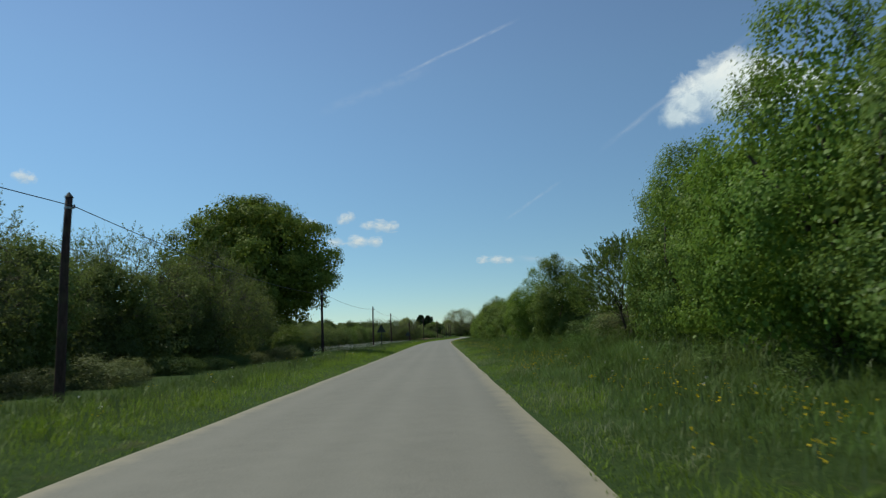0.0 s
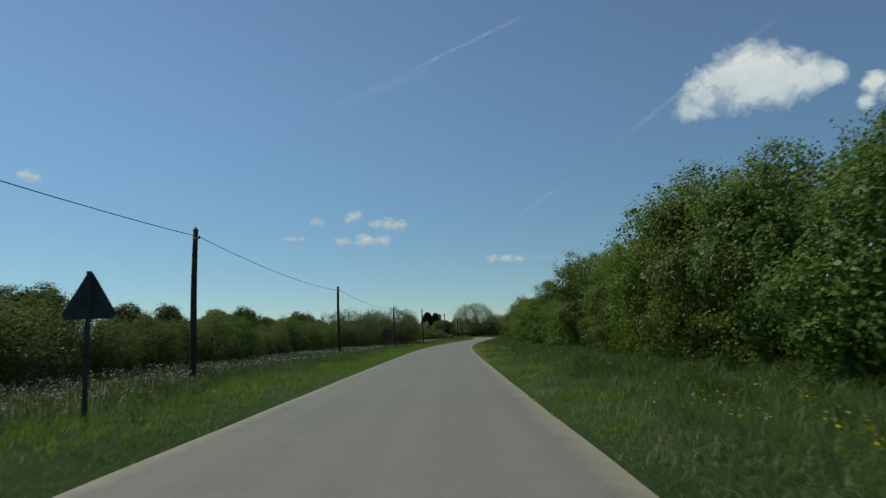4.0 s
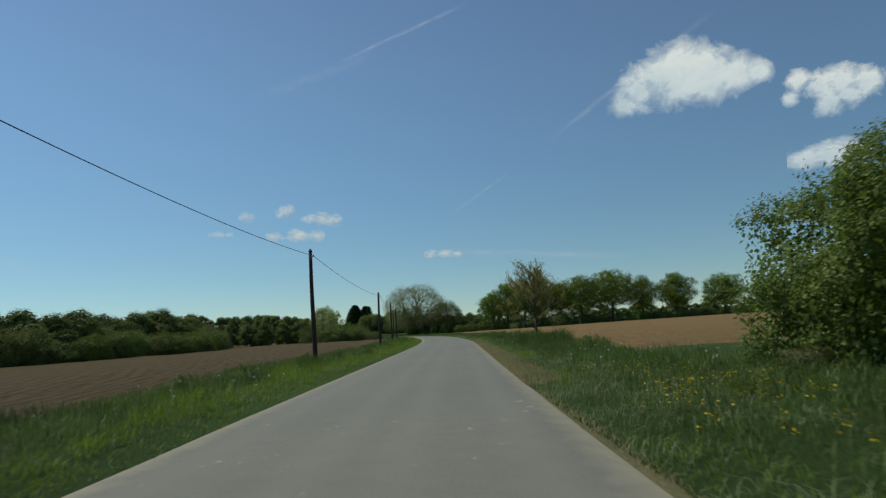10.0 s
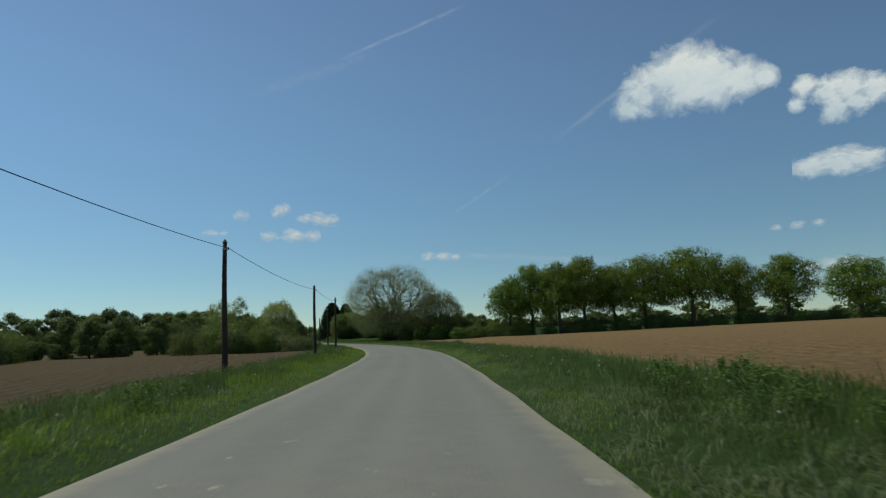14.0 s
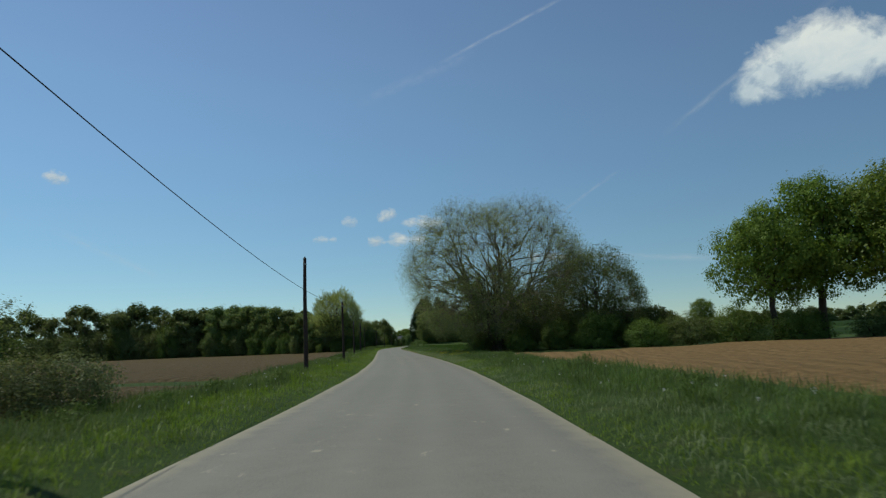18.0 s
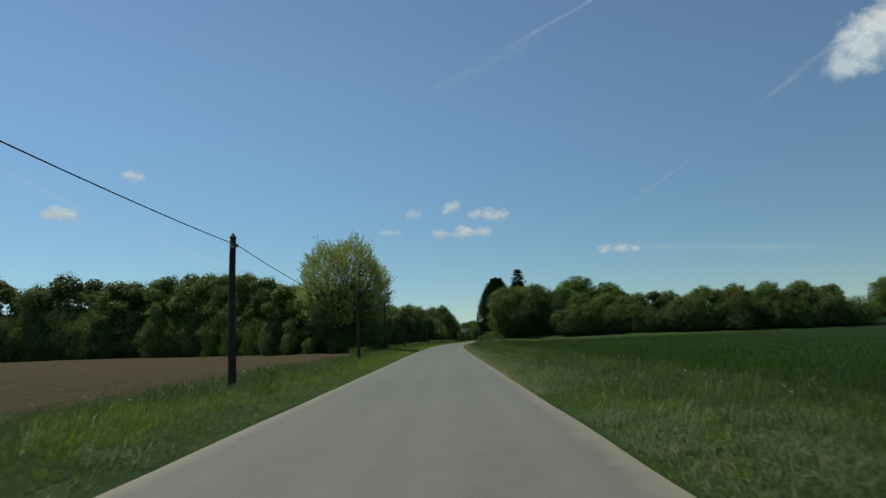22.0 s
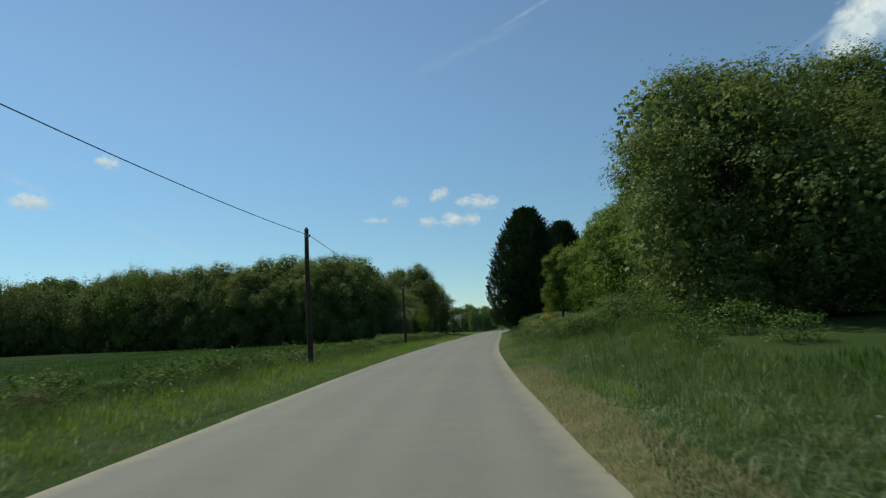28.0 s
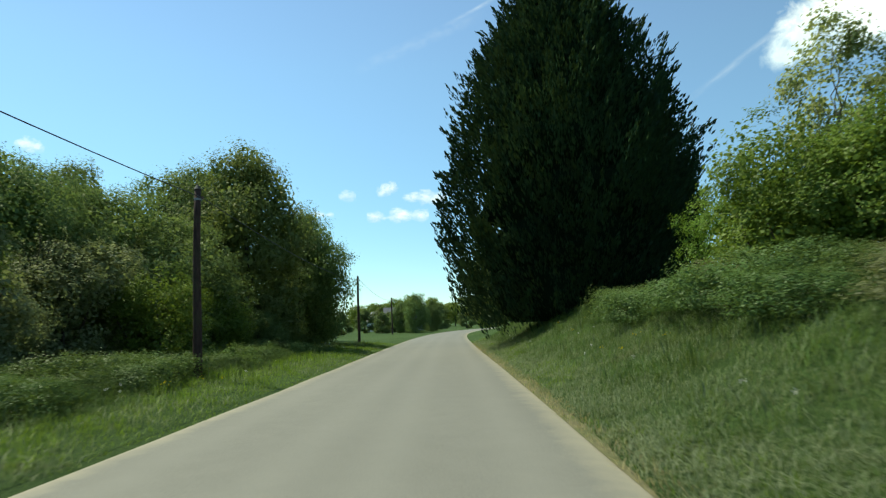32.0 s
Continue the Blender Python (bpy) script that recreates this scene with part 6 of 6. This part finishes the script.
G = np.random.default_rng(77)
for side, e0, far_l, sd in (("west", left_edge, -8.2, 1), ("east", right_edge, 8.2, 2)):
    lat, y, w = patchy(G, 440000, -12, 590, e0, far_l, 0.35, 1.25)
    # half of the blades stand in tufts
    tuft = G.random(len(y)) < 0.45
    home = G.integers(0, 9000, len(y))
    tl, ty = G.uniform(0, 1, 9000) ** 0.9, G.uniform(-12, 590, 9000)
    sgn = -1 if side == "west" else 1
    lat = np.where(tuft, sgn * (HALF + 0.5 + tl[home] * 4.8) + G.normal(0, 0.12, len(y)), lat)
    y = np.where(tuft, ty[home] + G.normal(0, 0.12, len(y)), y)
    w = np.where(tuft, 0.7 + 0.9 * ((home * 7919) % 100) / 100, w * 0.7)
    bare = np.zeros(len(y), bool)
    for y0, y1, l0, l1, _ in DRY:
        bare |= (y > y0 - 3) & (y < y1 + 3) & (lat > l0 - 0.3) & (lat < l1 + 0.25 * np.sin(y * 0.9))
    bare &= G.random(len(y)) < np.where(tuft, 0.95, 0.60)
    lat, y, w = lat[~bare], y[~bare], w[~bare]
    t = (np.abs(lat) - HALF) / 5.0
    h = (0.08 + 0.16 * np.clip(t * 1.6, 0, 1) + 0.14 * w * np.clip(t * 2, 0, 1)) * G.uniform(0.7, 1.35, len(y))
    short = np.abs(lat) < HALF + (2.6 if side == "west" else 0.9) + 0.6 * np.sin(y * 0.6) + 0.4 * np.sin(y * 0.17)
    blades("verge_grass", lat[~short], y[~short], h[~short], np.full((~short).sum(), 1.35), np.full((~short).sum(), 0.0115), GRASS, 300 + sd, "uneven fresh green grass of the road verge", "grass")
    blades("short_grass", lat[short], y[short], h[short], np.full(short.sum(), 1.35), np.full(short.sum(), 0.012), GRASS_SHORT, 320 + sd, "short bright yellowish green grass along the road edge", "grass")
    lat, y, w = patchy(G, 34000, -12, 590, e0(0) * 1.35, far_l * 1.05, 0.22, 0.8)
    keep = w > 0.45
    lat, y, w = lat[keep], y[keep], w[keep]
    blades("tall_grass", lat, y, (0.28 + 0.28 * w) * G.uniform(0.7, 1.2, len(y)), np.full(len(y), 0.5), np.full(len(y), 0.016), GRASS_TALL, 310 + sd, "taller seeding grass with pale stalks on the verge", "grass")
    lat, y, w = patchy(G, 700, -5, 585, e0(0) * 1.5, far_l, 0.2)
    at = np.stack([road_x(y) + lat, y, land(lat, y) + G.uniform(0.22, 0.45, len(y))], -1)
    keep = (w > 0.6) & (((y < 140) & (lat > 0)) | (y > 520) | (lat < 0) & (y < 60))
    at = at[keep]
    at = np.repeat(at, 5, 0) + G.normal(0, 0.05, (len(at) * 5, 3)) * np.array([1, 1, 0.6])
    vv = leaf_arrays(at, np.tile([0, 0, 1.0], (len(at), 1)), 0.036, G, 0.9, 0.5)
    tagged(new("buttercups", mesh_of("buttercups", vv, np.arange(len(vv)), 4, [YELLOW])), "scattered yellow buttercups in the verge grass", "flowers", kind="stuff")
    lat, y, w = patchy(G, 420, -5, 585, e0(0) * 1.4, far_l, 0.2)
    at = np.stack([road_x(y) + lat, y, land(lat, y) + G.uniform(0.2, 0.4, len(y))], -1)
    at = np.repeat(at, 14, 0) + G.normal(0, 0.016, (len(at) * 14, 3))
    vv = leaf_arrays(at, np.tile([0, 0, 1.0], (len(at), 1)), 0.022, G, 0.9, 0.5)
    tagged(new("dandelion_clocks", mesh_of("dandelion_clocks", vv, np.arange(len(vv)), 4, [WHITE])), "white dandelion clocks and daisies among the grass", "flowers", kind="stuff")
    for y in np.arange(4, 584, 6.4):
        if G.random() < 0.15:
            put(WEED, float((far_l * 0.72) + G.uniform(-1.4, 1.6)), float(y + G.uniform(-2, 2)), G.uniform(0.4, 0.8), G, 1.1, 0.03)

# buttercup drifts on the first stretch of the right verge
lat, y, w = patchy(G, 900, 4, 75, 3.6, 6.4, 0.3)
at = np.stack([road_x(y) + lat, y, land(lat, y) + G.uniform(0.25, 0.5, len(y))], -1)[w > 0.55]
vv = leaf_arrays(np.repeat(at, 4, 0) + G.normal(0, 0.06, (len(at) * 4, 3)), np.tile([0, 0, 1.0], (len(at) * 4, 1)), 0.030, G, 0.9, 0.5)
tagged(new("buttercups", mesh_of("buttercups", vv, np.arange(len(vv)), 4, [YELLOW])), "drift of yellow buttercups in tall verge grass", "flowers", kind="stuff")

for y0, y1, l0, l1 in [(105, 128, 3.3, 5.2), (168, 180, 3.6, 6.0), (352, 366, 3.6, 6.5)]:
    lat, y, w = patchy(G, 300, y0, y1, l0, l1, 0.5)
    at = np.stack([road_x(y) + lat, y, land(lat, y) + G.uniform(0.22, 0.4, len(y))], -1)[w > 0.45]
    vv = leaf_arrays(np.repeat(at, 4, 0) + G.normal(0, 0.05, (len(at) * 4, 3)), np.tile([0, 0, 1.0], (len(at) * 4, 1)), 0.030, G, 0.9, 0.5)
    tagged(new("buttercups", mesh_of("buttercups", vv, np.arange(len(vv)), 4, [YELLOW])), "drift of yellow buttercups in the verge grass", "flowers", kind="stuff")

# dry trampled grass
for y0, y1, l0, l1, n in DRY:
    lat, y, w = patchy(G, n, y0, y1, l0, l1, 0.5)
    blades("dry_grass", lat, y, G.uniform(0.06, 0.20, len(y)) * (1 + 0.9 * np.clip((np.abs(lat) - 3.6), 0, 1)), np.full(len(y), 1.5), np.full(len(y), 0.010), STRAW, int(y0), "flattened straw-coloured dry grass along the road edge", "grass")

# mown grass left lying in swathes
# the last swathe is added only to brighten the bank's grass
for y0, y1, l0, l1, n in [(176, 246, 3.1, 6.4, 620), (96, 178, 3.0, 5.6, 260), (250, 345, 3.1, 5.6, 240), (340, 380, 3.0, 6.4, 700), (384, 486, 2.95, 6.6, 1100), (486, 585, 2.9, 6.0, 900), (6, 90, 3.0, 4.4, 120), (190, 340, -5.4, -3.3, 160), (345, 585, -6.4, -3.1, 700), (522, 590, 3.2, 8.2, 1100)]:
    hl, hy, w = patchy(G, n, y0, y1, l0, l1, 0.5, 1.2)
    pick = G.integers(0, n, n * 42)
    lat, y = hl[pick] + G.normal(0, 0.24, len(pick)), hy[pick] + G.normal(0, 0.30, len(pick))
    keep = np.abs(lat) > 2.95
    lat, y = lat[keep], y[keep]
    blades("mown_grass", lat, y, G.uniform(0.12, 0.26, len(y)), np.full(len(y), 2.1), np.full(len(y), 0.010), HAY, int(y0) + 3, "pale limp mown grass lying on the verge", "grass")

# rank growth between the green field and the verge
for y in np.arange(482, 572, 2.6):
    put(WEED, -7.2 + G.uniform(-0.9, 0.9), float(y), G.uniform(0.6, 1.0), G, 2.0, 0.03)
for y in np.arange(484, 548, 3.2):
    put(BRAMBLE, -8.0 + G.uniform(-0.5, 0.5), float(y), G.uniform(0.45, 0.7), G, 1.2, 0.05)

for y in np.arange(526, 574, 2.0):
    put(BRAMBLE[0], -6.7 + G.uniform(-0.4, 0.4), float(y), G.uniform(0.55, 0.8), G, 1.3, 0.05)
    put(BRAMBLE[0], -8.1 + G.uniform(-0.5, 0.5), float(y + 0.9), G.uniform(0.7, 1.0), G, 1.3, 0.05)

for y in np.arange(192, 246, 1.5):
    put(WEED, 6.7 + G.uniform(-0.9, 0.9), float(y), G.uniform(0.4, 0.85), G, 1.7, 0.03)
    if G.random() < 0.3:
        put(WEED, 5.7 + G.uniform(-0.5, 0.5), float(y), G.uniform(0.5, 0.85), G, 1.2, 0.03)

for y in np.arange(186, 330, 3.0):
    put(WEED, -5.9 + G.uniform(-1.1, 0.9), float(y), G.uniform(0.35, 0.7), G, 1.5, 0.03)

# rank grass before the hedgerow
for y0, y1, l0, l1, n, tall in [(190, 246, 5.0, 8.2, 11000, 0.55), (200, 212, 5.2, 8.0, 5000, 0.85)]:
    lat, y, w = patchy(G, n, y0, y1, l0, l1, 0.4)
    blades("rank_grass", lat, y, tall * (0.7 + 0.6 * w) * G.uniform(0.7, 1.2, len(y)), np.full(len(y), 0.7), np.full(len(y), 0.014), GRASS, int(y0 + 160), "rank uncut grass and nettles along the field edge", "grass")
lat, y, w = patchy(G, 30000, 0, 185, 5.6, 9.2, 0.25)
blades("rank_grass", lat, y, (0.35 + 0.35 * w) * np.where(y < 68, 1.0, 0.58) * G.uniform(0.7, 1.2, len(y)), np.full(len(y), 0.8), np.full(len(y), 0.016), GRASS, 350, "rank uncut grass in front of the hedgerow", "grass")

# meadow with seed heads
lat, y, w = patchy(G, 26000, 68, 180, -14.2, -7.0, 0.3)
blades("meadow_grass", lat, y, G.uniform(0.25, 0.5, len(y)), np.full(len(y), 0.4), np.full(len(y), 0.03), GRASS_TALL, 330, "pale seeding meadow grass", "grass")
lat, y, w = patchy(G, 1700, 60, 150, -14.0, -7.2, 0.3)
at = np.stack([road_x(y) + lat, y, land(lat, y) + G.uniform(0.3, 0.5, len(y))], -1)
vv = leaf_arrays(np.repeat(at, 4, 0) + G.normal(0, 0.05, (len(at) * 4, 3)), np.tile([0, 0, 1.0], (len(at) * 4, 1)), 0.045, G, 0.9, 0.5)
tagged(new("meadow_flowers", mesh_of("meadow_flowers", vv, np.arange(len(vv)), 4, [WHITE])), "small white flowers over the pale meadow", "flowers", kind="stuff")

# cereal blades along the near edges of the green fields
for l0, l1, y0, y1, n, sd in [(8.0, 15.0, 379, 487, 55000, 340), (-15.0, -8.5, 474, 549, 30000, 341), (14.0, 70.0, 379, 487, 70000, 342), (-60.0, -14.0, 474, 548, 60000, 343)]:
    lat, y, w = patchy(G, n, y0, y1, l0, l1, 0.3)
    blades("wheat_blades", lat, y, 0.14 + G.uniform(0.12, 0.24, len(y)), np.full(len(y), 0.35), np.full(len(y), 0.024 if abs(l0 + l1) < 30 else 0.042), WHEAT, sd, "dense young green cereal blades", "crop")

# weeds at the foot of the silvery tree
for y in np.arange(426, 442, 1.3):
    put(WEED, -8.6 + G.uniform(-0.6, 0.6), float(y), G.uniform(0.6, 0.95), G, 1.4, 0.03)
